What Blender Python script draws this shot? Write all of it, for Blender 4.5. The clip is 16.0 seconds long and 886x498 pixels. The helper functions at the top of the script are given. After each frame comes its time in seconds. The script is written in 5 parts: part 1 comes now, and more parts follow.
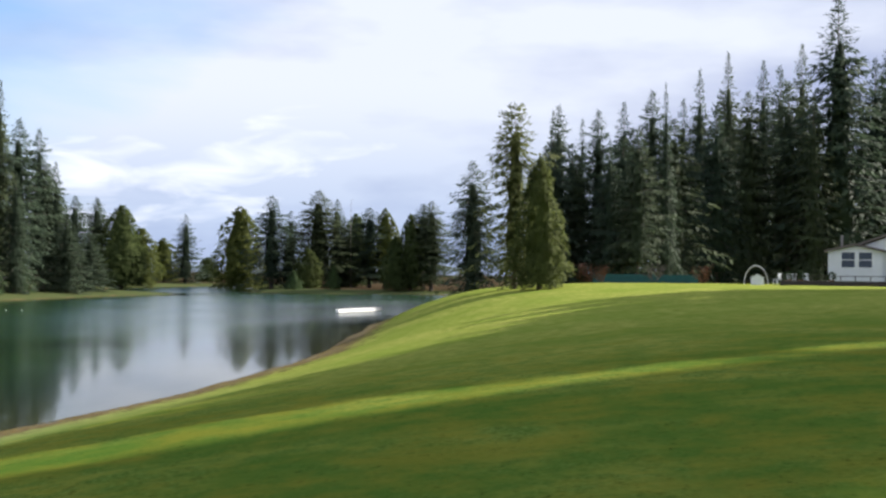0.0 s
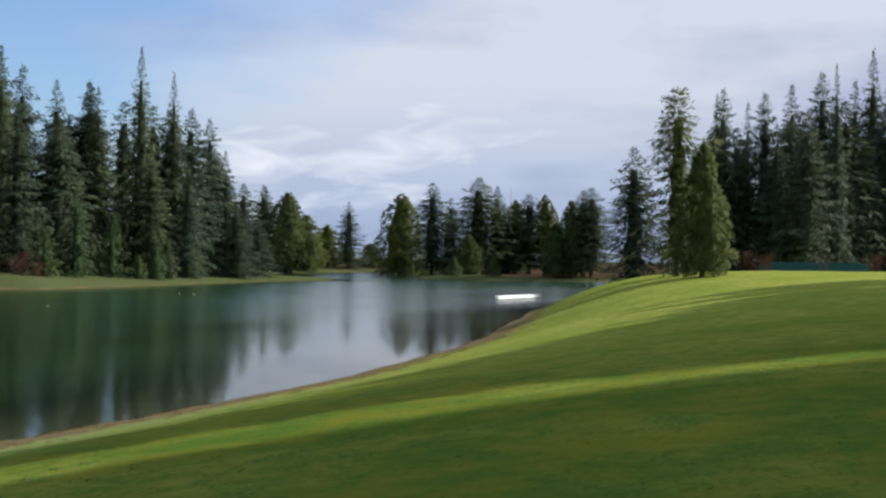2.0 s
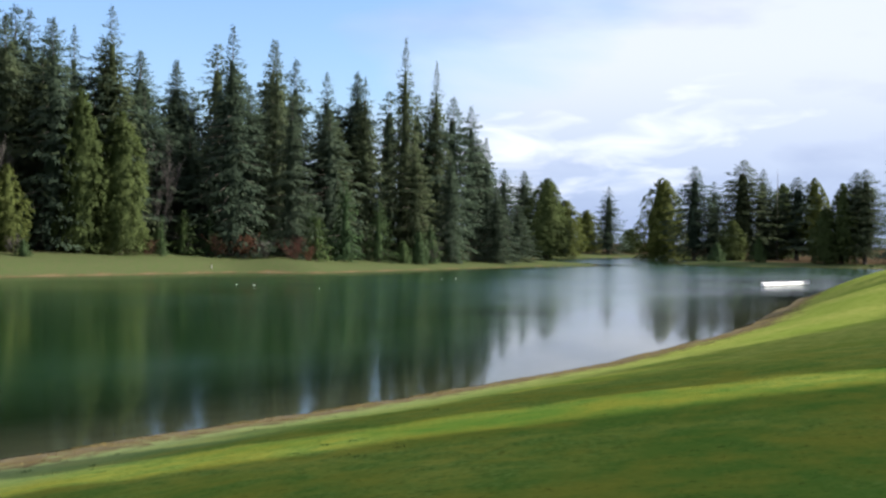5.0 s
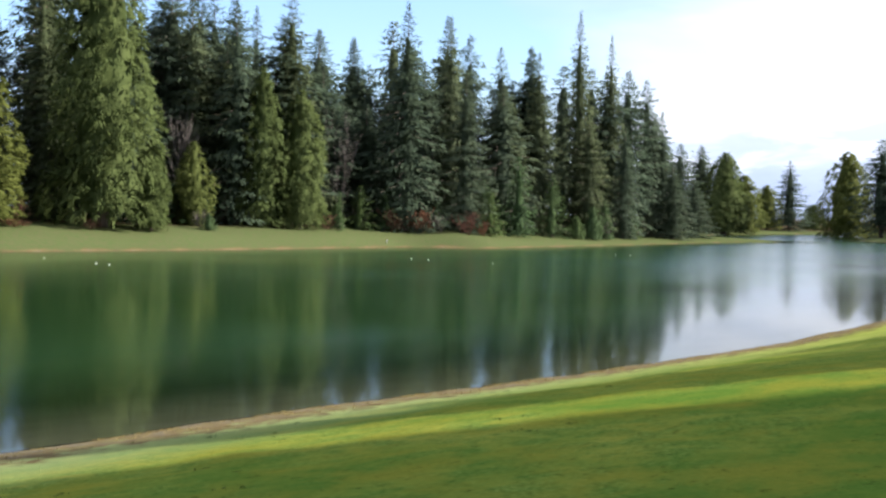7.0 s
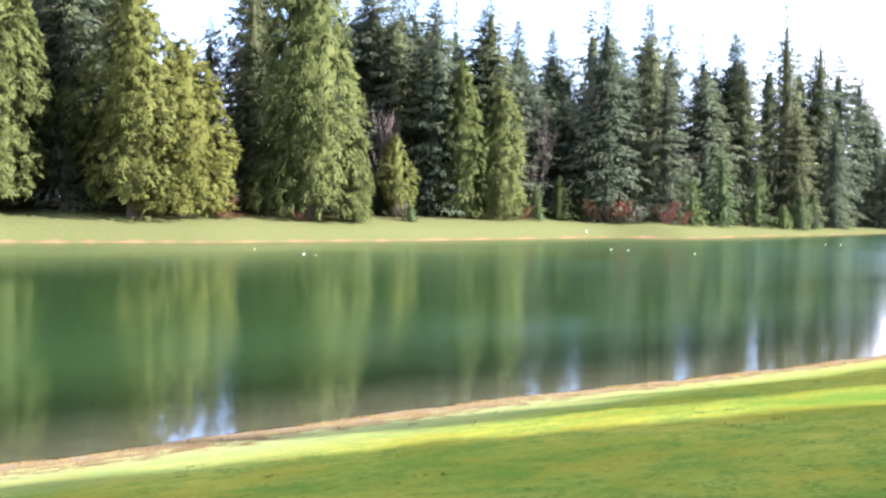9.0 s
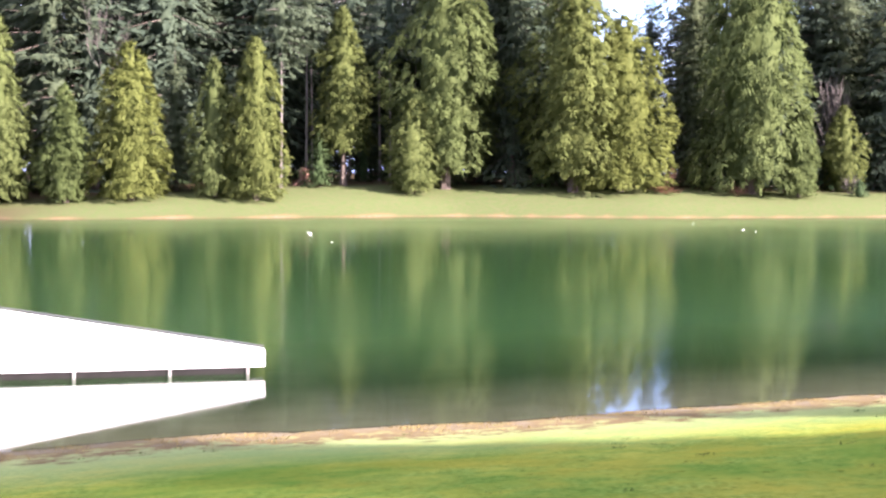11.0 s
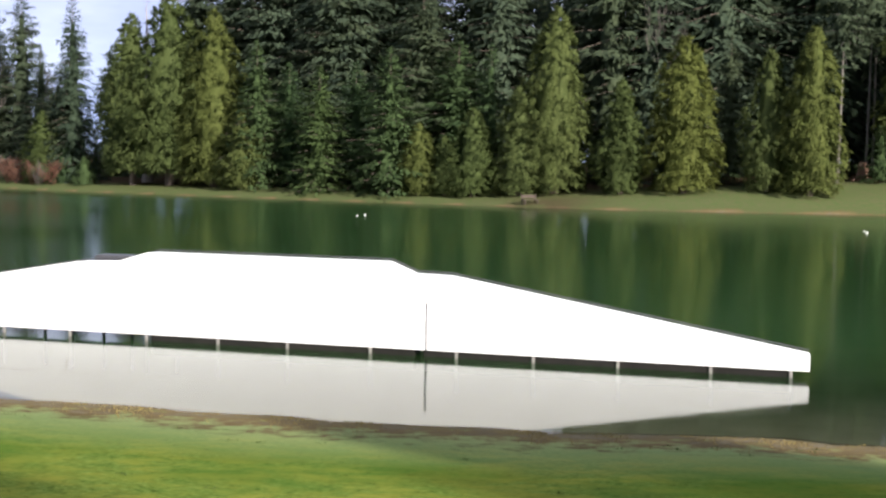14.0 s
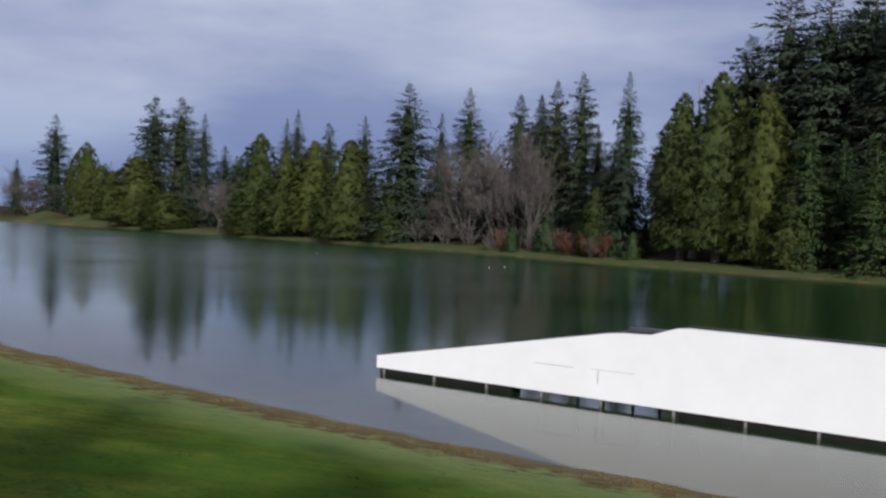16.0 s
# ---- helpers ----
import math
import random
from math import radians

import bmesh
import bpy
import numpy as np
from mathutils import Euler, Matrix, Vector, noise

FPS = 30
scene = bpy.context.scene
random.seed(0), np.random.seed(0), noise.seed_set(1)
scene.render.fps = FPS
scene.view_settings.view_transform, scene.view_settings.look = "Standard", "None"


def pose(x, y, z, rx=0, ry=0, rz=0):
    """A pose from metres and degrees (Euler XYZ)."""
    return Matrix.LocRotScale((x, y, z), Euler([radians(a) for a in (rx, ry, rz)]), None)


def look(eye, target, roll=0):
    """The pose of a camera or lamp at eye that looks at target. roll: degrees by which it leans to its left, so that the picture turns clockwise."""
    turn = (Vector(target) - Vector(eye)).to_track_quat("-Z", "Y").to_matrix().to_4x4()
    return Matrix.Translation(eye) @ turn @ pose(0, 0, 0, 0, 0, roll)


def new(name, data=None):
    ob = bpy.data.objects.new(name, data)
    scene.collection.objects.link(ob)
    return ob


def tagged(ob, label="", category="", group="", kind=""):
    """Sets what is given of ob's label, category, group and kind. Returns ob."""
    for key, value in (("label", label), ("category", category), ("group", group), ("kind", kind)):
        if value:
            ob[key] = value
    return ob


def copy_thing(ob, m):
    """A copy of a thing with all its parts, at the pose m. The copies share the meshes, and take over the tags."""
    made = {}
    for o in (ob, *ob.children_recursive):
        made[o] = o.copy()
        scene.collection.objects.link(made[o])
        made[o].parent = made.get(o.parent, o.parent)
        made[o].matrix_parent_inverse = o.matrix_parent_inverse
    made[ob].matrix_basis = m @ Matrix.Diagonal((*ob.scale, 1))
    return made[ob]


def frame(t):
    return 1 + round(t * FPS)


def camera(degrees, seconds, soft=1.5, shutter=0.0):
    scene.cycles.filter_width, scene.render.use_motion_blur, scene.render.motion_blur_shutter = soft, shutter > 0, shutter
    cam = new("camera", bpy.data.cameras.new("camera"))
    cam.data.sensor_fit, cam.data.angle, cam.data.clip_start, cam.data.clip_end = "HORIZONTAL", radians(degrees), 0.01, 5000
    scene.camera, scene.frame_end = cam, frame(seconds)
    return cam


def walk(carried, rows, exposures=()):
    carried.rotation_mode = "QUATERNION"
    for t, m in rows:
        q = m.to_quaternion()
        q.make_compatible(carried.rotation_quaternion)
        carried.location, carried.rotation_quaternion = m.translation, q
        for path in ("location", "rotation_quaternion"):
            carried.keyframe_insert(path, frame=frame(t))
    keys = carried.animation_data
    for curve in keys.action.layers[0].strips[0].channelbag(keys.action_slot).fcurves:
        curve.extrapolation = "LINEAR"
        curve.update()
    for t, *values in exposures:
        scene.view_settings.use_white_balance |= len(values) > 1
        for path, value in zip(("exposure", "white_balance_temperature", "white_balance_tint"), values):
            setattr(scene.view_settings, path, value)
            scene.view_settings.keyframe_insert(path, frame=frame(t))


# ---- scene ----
cam = camera(40.26, 16.0, soft=2.5)
PATH = [(0, 0, 0, 4, 91.17, -0.63, -91.68), (0.5, 0, 0, 4, 91.17, -0.73, -90.22), (1, 0, 0, 4, 91, -0.68, -88.18),
        (1.5, 0, 0, 4, 90.63, -0.72, -85.83), (2, 0, 0, 4, 90.44, -0.86, -84.12), (2.5, 0, 0, 4, 90.25, -0.75, -82.64),
        (3, 0, 0, 4, 90.02, -1.04, -80.14), (3.5, 0, 0, 4, 90.05, -0.97, -77.88), (3.7, 0, 0, 4, 89.98, -0.87, -76.61),
        (6, 0, 0, 4, 89.13, -0.91, -69.16), (6.5, 0, 0, 4, 88.78, -0.79, -66.72), (7, 0, 0, 4, 88.26, -1.01, -63.66),
        (7.5, 0, 0, 4, 87.84, -0.98, -60.82), (8, 0, 0, 4, 87.78, -1.2, -57.53), (8.2, 0, 0, 4, 87.76, -1.2, -56.67),
        (10.3, 0, 0, 4, 86.62, -0.17, -44.94), (10.5, 0, 0, 4, 86.27, -0.35, -41.98), (11, 0, 0, 4, 86.35, -0.27, -33.71),
        (11.5, 0, 0, 4, 86.98, -0.81, -29), (12, 0, 0, 4, 86.45, -0.3, -22.99), (12.5, 0, 0, 4.015, 87.56, 0.64, -21.15),
        (13, 0, 0, 4.03, 85.92, -0.08, -19.15), (13.5, 0, 0, 4.05, 86.48, -1.26, -12.23), (14, 0.09, 0.07, 4.08, 85.74, -0.88, -8.01),
        (14.5, 0.193, 0.137, 4.047, 87.03, 0.57, -2.28), (15, 0.187, 0.116, 4.136, 87.5, -0.02, 5.44), (15.5, 0.253, 0.121, 4.124, 86.74, -1.71, 14),
        (16, 0.38, 0.277, 4.084, 88.7, -2.18, 17.58)]
walk(cam, [(t, pose(*turned)) for t, *turned in PATH],
     exposures=[(0, 1.18, 6250, 10), (1.2, 0.94, 6200, 10), (2.2, 0.78, 6150, 10), (3.5, 0.86, 6100, 10), (6, 1.36, 6150, 10), (7, 1.66, 6250, 11), (7.6, 2.36, 6300, 18), (8.2, 2.76, 6250, 22), (10.3, 3.01, 6150, 35), (11, 3.01, 6150, 34), (12.5, 2.56, 6200, 24), (13.5, 1.76, 6250, 16), (14.5, 0.88, 6150, 12), (15.2, 0.34, 5950, 12), (16, -0.02, 5850, 14)])

# ---- daylight ----
SUN_AZ, SUN_EL = -155.0, 24.0     # degrees, counter-clockwise from +y, and above the horizon
world = bpy.data.worlds.new("sky")
scene.world = world
world.use_nodes = True
wn, wl = world.node_tree.nodes, world.node_tree.links
wn.clear()
sky = wn.new("ShaderNodeTexSky")
sky.sky_type, sky.sun_disc = "NISHITA", False
sky.sun_elevation, sky.sun_rotation = radians(SUN_EL), radians(-SUN_AZ)
sky.air_density, sky.dust_density = 1.0, 1.2
coord = wn.new("ShaderNodeTexCoord")
flat = wn.new("ShaderNodeMapping")
flat.inputs["Scale"].default_value = (1.0, 1.0, 3.4)
flat.inputs["Location"].default_value = (0.35, 0.1, 0.0)
wl.new(coord.outputs["Generated"], flat.inputs["Vector"])
cloud = wn.new("ShaderNodeTexNoise")
cloud.inputs["Scale"].default_value, cloud.inputs["Detail"].default_value, cloud.inputs["Roughness"].default_value = 1.5, 7, 0.52
cloud.inputs["Distortion"].default_value = 0.25
wl.new(flat.outputs["Vector"], cloud.inputs["Vector"])
cover = wn.new("ShaderNodeValToRGB")
cover.color_ramp.elements[0].position, cover.color_ramp.elements[1].position = 0.30, 0.52
toward = wn.new("ShaderNodeVectorMath")
toward.operation = "DOT_PRODUCT"
toward.inputs[1].default_value = (0.785, 0.453, 0.423)
wl.new(coord.outputs["Generated"], toward.inputs[0])
opening = wn.new("ShaderNodeMapRange")
opening.interpolation_type = "SMOOTHSTEP"
for key, value in (("From Min", 0.83), ("From Max", 0.98), ("To Min", 0.10), ("To Max", -0.34)):
    opening.inputs[key].default_value = value
wl.new(toward.outputs["Value"], opening.inputs["Value"])
broken = wn.new("ShaderNodeMath")
wl.new(cloud.outputs["Fac"], broken.inputs[0])
high = wn.new("ShaderNodeMapRange")
high.interpolation_type = "SMOOTHSTEP"
for key, value in (("From Min", 0.05), ("From Max", 0.15), ("To Min", 0.16), ("To Max", 0.0)):
    high.inputs[key].default_value = value
upward = wn.new("ShaderNodeSeparateXYZ")
wl.new(coord.outputs["Generated"], upward.inputs["Vector"])
wl.new(upward.outputs["Z"], high.inputs["Value"])
banked = wn.new("ShaderNodeMath")
wl.new(opening.outputs["Result"], banked.inputs[0])
wl.new(high.outputs["Result"], banked.inputs[1])
wl.new(banked.outputs["Value"], broken.inputs[1])
wl.new(broken.outputs["Value"], cover.inputs["Fac"])
tone = wn.new("ShaderNodeTexNoise")
tone.inputs["Scale"].default_value, tone.inputs["Detail"].default_value = 2.6, 6
wl.new(flat.outputs["Vector"], tone.inputs["Vector"])
shades = wn.new("ShaderNodeValToRGB")
shades.color_ramp.elements[0].position, shades.color_ramp.elements[1].position = 0.40, 0.60
shades.color_ramp.elements[0].color, shades.color_ramp.elements[1].color = (2.9, 3.25, 4.5, 1), (5.3, 5.5, 6.1, 1)
wl.new(tone.outputs["Fac"], shades.inputs["Fac"])
mixed = wn.new("ShaderNodeMix")
mixed.data_type = "RGBA"
wl.new(cover.outputs["Color"], mixed.inputs["Factor"])
clear_sky = wn.new("ShaderNodeVectorMath")
clear_sky.operation = "MULTIPLY"
clear_sky.inputs[1].default_value = (1.0, 1.12, 1.38)
wl.new(sky.outputs["Color"], clear_sky.inputs[0])
wl.new(clear_sky.outputs["Vector"], mixed.inputs["A"])
split = wn.new("ShaderNodeSeparateXYZ")
wl.new(coord.outputs["Generated"], split.inputs["Vector"])
low = wn.new("ShaderNodeMapRange")
low.interpolation_type = "SMOOTHSTEP"
low.inputs["From Min"].default_value, low.inputs["From Max"].default_value = 0.02, 0.16
wl.new(split.outputs["Z"], low.inputs["Value"])
layers = wn.new("ShaderNodeMix")
layers.data_type, layers.blend_type = "RGBA", "MULTIPLY"
layers.inputs["Factor"].default_value = 1.0
depths = wn.new("ShaderNodeValToRGB")
depths.color_ramp.elements[0].color, depths.color_ramp.elements[1].color = (0.66, 0.74, 0.86, 1), (1, 1, 1, 1)
wl.new(low.outputs["Result"], depths.inputs["Fac"])
wl.new(shades.outputs["Color"], layers.inputs["A"])
wl.new(depths.outputs["Color"], layers.inputs["B"])
facing = wn.new("ShaderNodeVectorMath")
facing.operation = "DOT_PRODUCT"
facing.inputs[1].default_value = (-0.5, 0.86, 0.1)
wl.new(coord.outputs["Generated"], facing.inputs[0])
front_lit = wn.new("ShaderNodeMapRange")
front_lit.interpolation_type = "SMOOTHSTEP"
for key, value in (("From Min", 0.45), ("From Max", 0.95), ("To Min", 1.0), ("To Max", 1.4)):
    front_lit.inputs[key].default_value = value
wl.new(facing.outputs["Value"], front_lit.inputs["Value"])
bright = wn.new("ShaderNodeVectorMath")
bright.operation = "SCALE"
wl.new(layers.outputs["Result"], bright.inputs[0])
wl.new(front_lit.outputs["Result"], bright.inputs["Scale"])
wl.new(bright.outputs["Vector"], mixed.inputs["B"])
# a bright streak of thinner cloud low over the far end
apart = wn.new("ShaderNodeVectorMath")
apart.operation = "SUBTRACT"
apart.inputs[1].default_value = (0.975, 0.195, 0.077)
wl.new(coord.outputs["Generated"], apart.inputs[0])
shape = wn.new("ShaderNodeVectorMath")
shape.operation = "MULTIPLY"
shape.inputs[1].default_value = (3.0, 5.5, 22.0)
tilt = wn.new("ShaderNodeVectorRotate")
tilt.rotation_type = "X_AXIS"
tilt.inputs["Angle"].default_value = radians(12.4)
wl.new(apart.outputs["Vector"], tilt.inputs["Vector"])
wl.new(tilt.outputs["Vector"], shape.inputs[0])
off = wn.new("ShaderNodeVectorMath")
off.operation = "LENGTH"
wl.new(shape.outputs["Vector"], off.inputs[0])
wisp = wn.new("ShaderNodeTexNoise")
wisp.inputs["Scale"].default_value, wisp.inputs["Detail"].default_value, wisp.inputs["Distortion"].default_value = 12.0, 8, 0.6
wl.new(flat.outputs["Vector"], wisp.inputs["Vector"])
thin = wn.new("ShaderNodeMath")
thin.operation = "MULTIPLY_ADD"
thin.inputs[1].default_value = 3.4
wl.new(wisp.outputs["Fac"], thin.inputs[0])
fade = wn.new("ShaderNodeMapRange")
fade.interpolation_type = "SMOOTHSTEP"
for key, value in (("From Min", 0.2), ("From Max", 1.6), ("To Min", -1.32), ("To Max", -2.5)):
    fade.inputs[key].default_value = value
wl.new(off.outputs["Value"], fade.inputs["Value"])
wl.new(fade.outputs["Result"], thin.inputs[2])
lit = wn.new("ShaderNodeMix")
lit.data_type, lit.clamp_factor = "RGBA", True
lit.inputs["B"].default_value = (6.6, 6.7, 7.1, 1)
wl.new(thin.outputs["Value"], lit.inputs["Factor"])
wl.new(mixed.outputs["Result"], lit.inputs["A"])
backdrop = wn.new("ShaderNodeBackground")
backdrop.inputs["Strength"].default_value = 0.075
wl.new(lit.outputs["Result"], backdrop.inputs["Color"])
wl.new(backdrop.outputs["Background"], wn.new("ShaderNodeOutputWorld").inputs["Surface"])

sun = new("sun", bpy.data.lights.new("sun", "SUN"))
sun.data.energy, sun.data.angle, sun.data.color = 5.0, radians(0.6), (1.0, 0.92, 0.80)
sa, se = radians(SUN_AZ), radians(SUN_EL)
sun.matrix_world = look((-math.sin(sa) * math.cos(se) * 100, math.cos(sa) * math.cos(se) * 100, math.sin(se) * 100), (0, 0, 0))


# ---- materials ----
def material(name, rough=0.8, metal=0.0):
    m = bpy.data.materials.new(name)
    m.use_nodes = True
    b = m.node_tree.nodes["Principled BSDF"]
    b.inputs["Roughness"].default_value, b.inputs["Metallic"].default_value = rough, metal
    return m, m.node_tree.nodes, m.node_tree.links, b


def ramp(nodes, links, fac, stops):
    r = nodes.new("ShaderNodeValToRGB")
    while len(r.color_ramp.elements) < len(stops):
        r.color_ramp.elements.new(0.5)
    for e, (p, c) in zip(r.color_ramp.elements, stops):
        e.position, e.color = p, (*c, 1)
    links.new(fac, r.inputs["Fac"])
    return r.outputs["Color"]


def noise_tex(nodes, links, vector, scale, detail=4, rough=0.55):
    n = nodes.new("ShaderNodeTexNoise")
    n.inputs["Scale"].default_value, n.inputs["Detail"].default_value, n.inputs["Roughness"].default_value = scale, detail, rough
    links.new(vector, n.inputs["Vector"])
    return n.outputs["Fac"]


def mix(nodes, links, fac, a, b, how="MIX"):
    m = nodes.new("ShaderNodeMix")
    m.data_type, m.blend_type = "RGBA", how
    for v, s in ((fac, m.inputs["Factor"]), (a, m.inputs["A"]), (b, m.inputs["B"])):
        if hasattr(v, "links"):
            links.new(v, s)
        else:
            s.default_value = v if isinstance(v, float) else (*v, 1)
    return m.outputs["Result"]


def bump(nodes, links, b, height, strength, distance):
    n = nodes.new("ShaderNodeBump")
    n.inputs["Strength"].default_value, n.inputs["Distance"].default_value = strength, distance
    links.new(height, n.inputs["Height"])
    links.new(n.outputs["Normal"], b.inputs["Normal"])


def foliage(name, dark, mid, light, through_light=0.25):
    """Needles: colour varies from spray to spray and from tree to tree."""
    m, n, l, b = material(name, 0.62)
    geo, info, tc = n.new("ShaderNodeNewGeometry"), n.new("ShaderNodeObjectInfo"), n.new("ShaderNodeTexCoord")
    c = ramp(n, l, geo.outputs["Random Per Island"], [(0.0, dark), (0.55, mid), (1.0, light)])
    big = noise_tex(n, l, tc.outputs["Object"], 0.9, 4)
    c = mix(n, l, ramp(n, l, big, [(0.36, (0, 0, 0)), (0.66, (0.8, 0.8, 0.8))]), c, light)
    tint = ramp(n, l, info.outputs["Random"], [(0.0, (0.80, 0.86, 0.84)), (0.5, (1, 1, 1)), (1.0, (1.18, 1.08, 0.82))])
    c = mix(n, l, 1.0, c, tint, "MULTIPLY")
    l.new(c, b.inputs["Base Color"])
    tr = n.new("ShaderNodeBsdfTranslucent")
    l.new(c, tr.inputs["Color"])
    ms = n.new("ShaderNodeMixShader")
    ms.inputs["Fac"].default_value = through_light
    l.new(b.outputs["BSDF"], ms.inputs[1])
    l.new(tr.outputs["BSDF"], ms.inputs[2])
    l.new(ms.outputs["Shader"], n["Material Output"].inputs["Surface"])
    b.inputs["Specular IOR Level"].default_value = 0.04
    return m


def grainy(name, a, b_, scale, rough=0.85, relief=0.3, distance=0.02, stretch=(1, 1, 1)):
    """A surface of two mixed tones with fine and coarse variation."""
    m, n, l, b = material(name, rough)
    tc, mp = n.new("ShaderNodeTexCoord"), n.new("ShaderNodeMapping")
    mp.inputs["Scale"].default_value = stretch
    l.new(tc.outputs["Object"], mp.inputs["Vector"])
    fine = noise_tex(n, l, mp.outputs["Vector"], scale, 6, 0.65)
    coarse = noise_tex(n, l, mp.outputs["Vector"], scale * 0.12, 3)
    c = ramp(n, l, fine, [(0.3, a), (0.7, b_)])
    c = mix(n, l, ramp(n, l, coarse, [(0.4, (0, 0, 0)), (0.75, (0.5, 0.5, 0.5))]), c, a)
    l.new(c, b.inputs["Base Color"])
    bump(n, l, b, fine, relief, distance)
    return m


FIR_GREEN = foliage("fir_needles", (0.032, 0.047, 0.033), (0.047, 0.067, 0.044), (0.070, 0.094, 0.059), 0.4)
CEDAR_GREEN = foliage("cedar_sprays", (0.050, 0.068, 0.022), (0.069, 0.091, 0.030), (0.096, 0.120, 0.042), 0.42)
YOUNG_GREEN = foliage("young_needles", (0.031, 0.053, 0.024), (0.045, 0.074, 0.032), (0.064, 0.100, 0.042), 0.4)
HEMLOCK_GREEN = foliage("hemlock_needles", (0.06, 0.072, 0.03), (0.092, 0.108, 0.042), (0.13, 0.146, 0.058), 0.55)
RED_TWIGS = foliage("red_twigs", (0.075, 0.034, 0.024), (0.115, 0.056, 0.040), (0.165, 0.090, 0.066))
BARK = grainy("bark", (0.05, 0.036, 0.027), (0.13, 0.10, 0.08), 3.0, 0.9, 0.6, 0.05, (1, 1, 0.25))
PALE_BARK = grainy("pale_bark", (0.07, 0.061, 0.053), (0.165, 0.148, 0.13), 3.0, 0.85, 0.4, 0.03, (1, 1, 0.3))
TWIGS = grainy("bare_twigs", (0.050, 0.042, 0.037), (0.105, 0.090, 0.079), 2.0, 0.9, 0.2)
GREY_WOOD = grainy("dead_wood", (0.18, 0.16, 0.15), (0.34, 0.31, 0.29), 3.0, 0.9, 0.4, 0.02)


def lawn_material():
    m, n, l, b = material("lawn", 0.9)
    b.inputs["Specular IOR Level"].default_value = 0.0
    geo, at = n.new("ShaderNodeNewGeometry"), n.new("ShaderNodeAttribute")
    at.attribute_name = "cover"           # red: how far from the water's edge, green: woodland floor, blue: mown fairway, alpha: far bank
    sp = n.new("ShaderNodeSeparateColor")
    l.new(at.outputs["Color"], sp.inputs["Color"])
    pos = geo.outputs["Position"]
    blade = noise_tex(n, l, pos, 15.0, 6, 0.72)
    patch = noise_tex(n, l, pos, 2.2, 6, 0.66)
    broad = noise_tex(n, l, pos, 0.22, 5, 0.62)
    moss = noise_tex(n, l, pos, 0.75, 7, 0.68)
    c = ramp(n, l, blade, [(0.32, (0.044, 0.072, 0.012)), (0.5, (0.106, 0.160, 0.028)), (0.68, (0.200, 0.258, 0.060))])
    c = mix(n, l, ramp(n, l, patch, [(0.43, (0, 0, 0)), (0.60, (0.75, 0.75, 0.75))]), c, (0.212, 0.222, 0.036))
    c = mix(n, l, ramp(n, l, broad, [(0.42, (0, 0, 0)), (0.58, (0.75, 0.75, 0.75))]), c, (0.060, 0.124, 0.017))
    east, mossy = n.new("ShaderNodeSeparateXYZ"), n.new("ShaderNodeMapRange")      # moss has spread on the eastern part alone
    for key, value in (("From Min", -3.0), ("From Max", 7.0), ("To Min", 0.15), ("To Max", 1.0)):
        mossy.inputs[key].default_value = value
    l.new(pos, east.inputs["Vector"])
    l.new(east.outputs["X"], mossy.inputs["Value"])
    spread = mix(n, l, mossy.outputs["Result"], (0, 0, 0), ramp(n, l, moss, [(0.46, (0, 0, 0)), (0.62, (0.7, 0.7, 0.7))]))
    c = mix(n, l, spread, c, mix(n, l, blade, (0.115, 0.132, 0.014), (0.235, 0.212, 0.034)))
    specks = noise_tex(n, l, pos, 6.5, 3, 0.8)
    c = mix(n, l, ramp(n, l, specks, [(0.28, (0.75, 0.75, 0.75)), (0.40, (0, 0, 0))]), c, (0.025, 0.040, 0.005))
    bank = mix(n, l, ramp(n, l, patch, [(0.38, (0, 0, 0)), (0.62, (1, 1, 1))]), mix(n, l, blade, (0.048, 0.075, 0.022), (0.081, 0.105, 0.040)), mix(n, l, blade, (0.068, 0.075, 0.032), (0.097, 0.100, 0.048)))
    fair = ramp(n, l, patch, [(0.32, (0.150, 0.190, 0.032)), (0.5, (0.235, 0.265, 0.052)), (0.68, (0.330, 0.330, 0.090))])
    fair = mix(n, l, ramp(n, l, broad, [(0.42, (0, 0, 0)), (0.6, (0.6, 0.6, 0.6))]), fair, (0.150, 0.215, 0.030))
    # the sunlit strip along the shore, painted in as a paler green
    pale = ramp(n, l, sp.outputs["Red"], [(0.15, (0.8, 0.8, 0.8)), (0.85, (0, 0, 0))])
    c = mix(n, l, pale, c, mix(n, l, blade, (0.150, 0.195, 0.078), (0.275, 0.320, 0.160)))
    c = mix(n, l, sp.outputs["Blue"], c, fair)
    c = mix(n, l, at.outputs["Alpha"], c, bank)
    dry = ramp(n, l, patch, [(0.35, (0.088, 0.064, 0.032)), (0.55, (0.155, 0.118, 0.058)), (0.75, (0.15, 0.14, 0.05))])
    add = n.new("ShaderNodeMath")
    add.operation = "ADD"
    l.new(sp.outputs["Red"], add.inputs[0])
    l.new(patch, add.inputs[1])
    edge = ramp(n, l, add.outputs["Value"], [(0.66, (1, 1, 1)), (0.82, (0, 0, 0))])
    c = mix(n, l, edge, c, dry)
    mud = ramp(n, l, add.outputs["Value"], [(0.5, (1, 1, 1)), (0.6, (0, 0, 0))])
    c = mix(n, l, mud, c, mix(n, l, blade, (0.10, 0.085, 0.052), (0.21, 0.175, 0.112)))
    level, under = n.new("ShaderNodeSeparateXYZ"), n.new("ShaderNodeMapRange")
    for key, value in (("From Min", -0.05), ("From Max", -0.01), ("To Min", 1.0), ("To Max", 0.0)):
        under.inputs[key].default_value = value
    l.new(pos, level.inputs["Vector"])
    l.new(level.outputs["Z"], under.inputs["Value"])
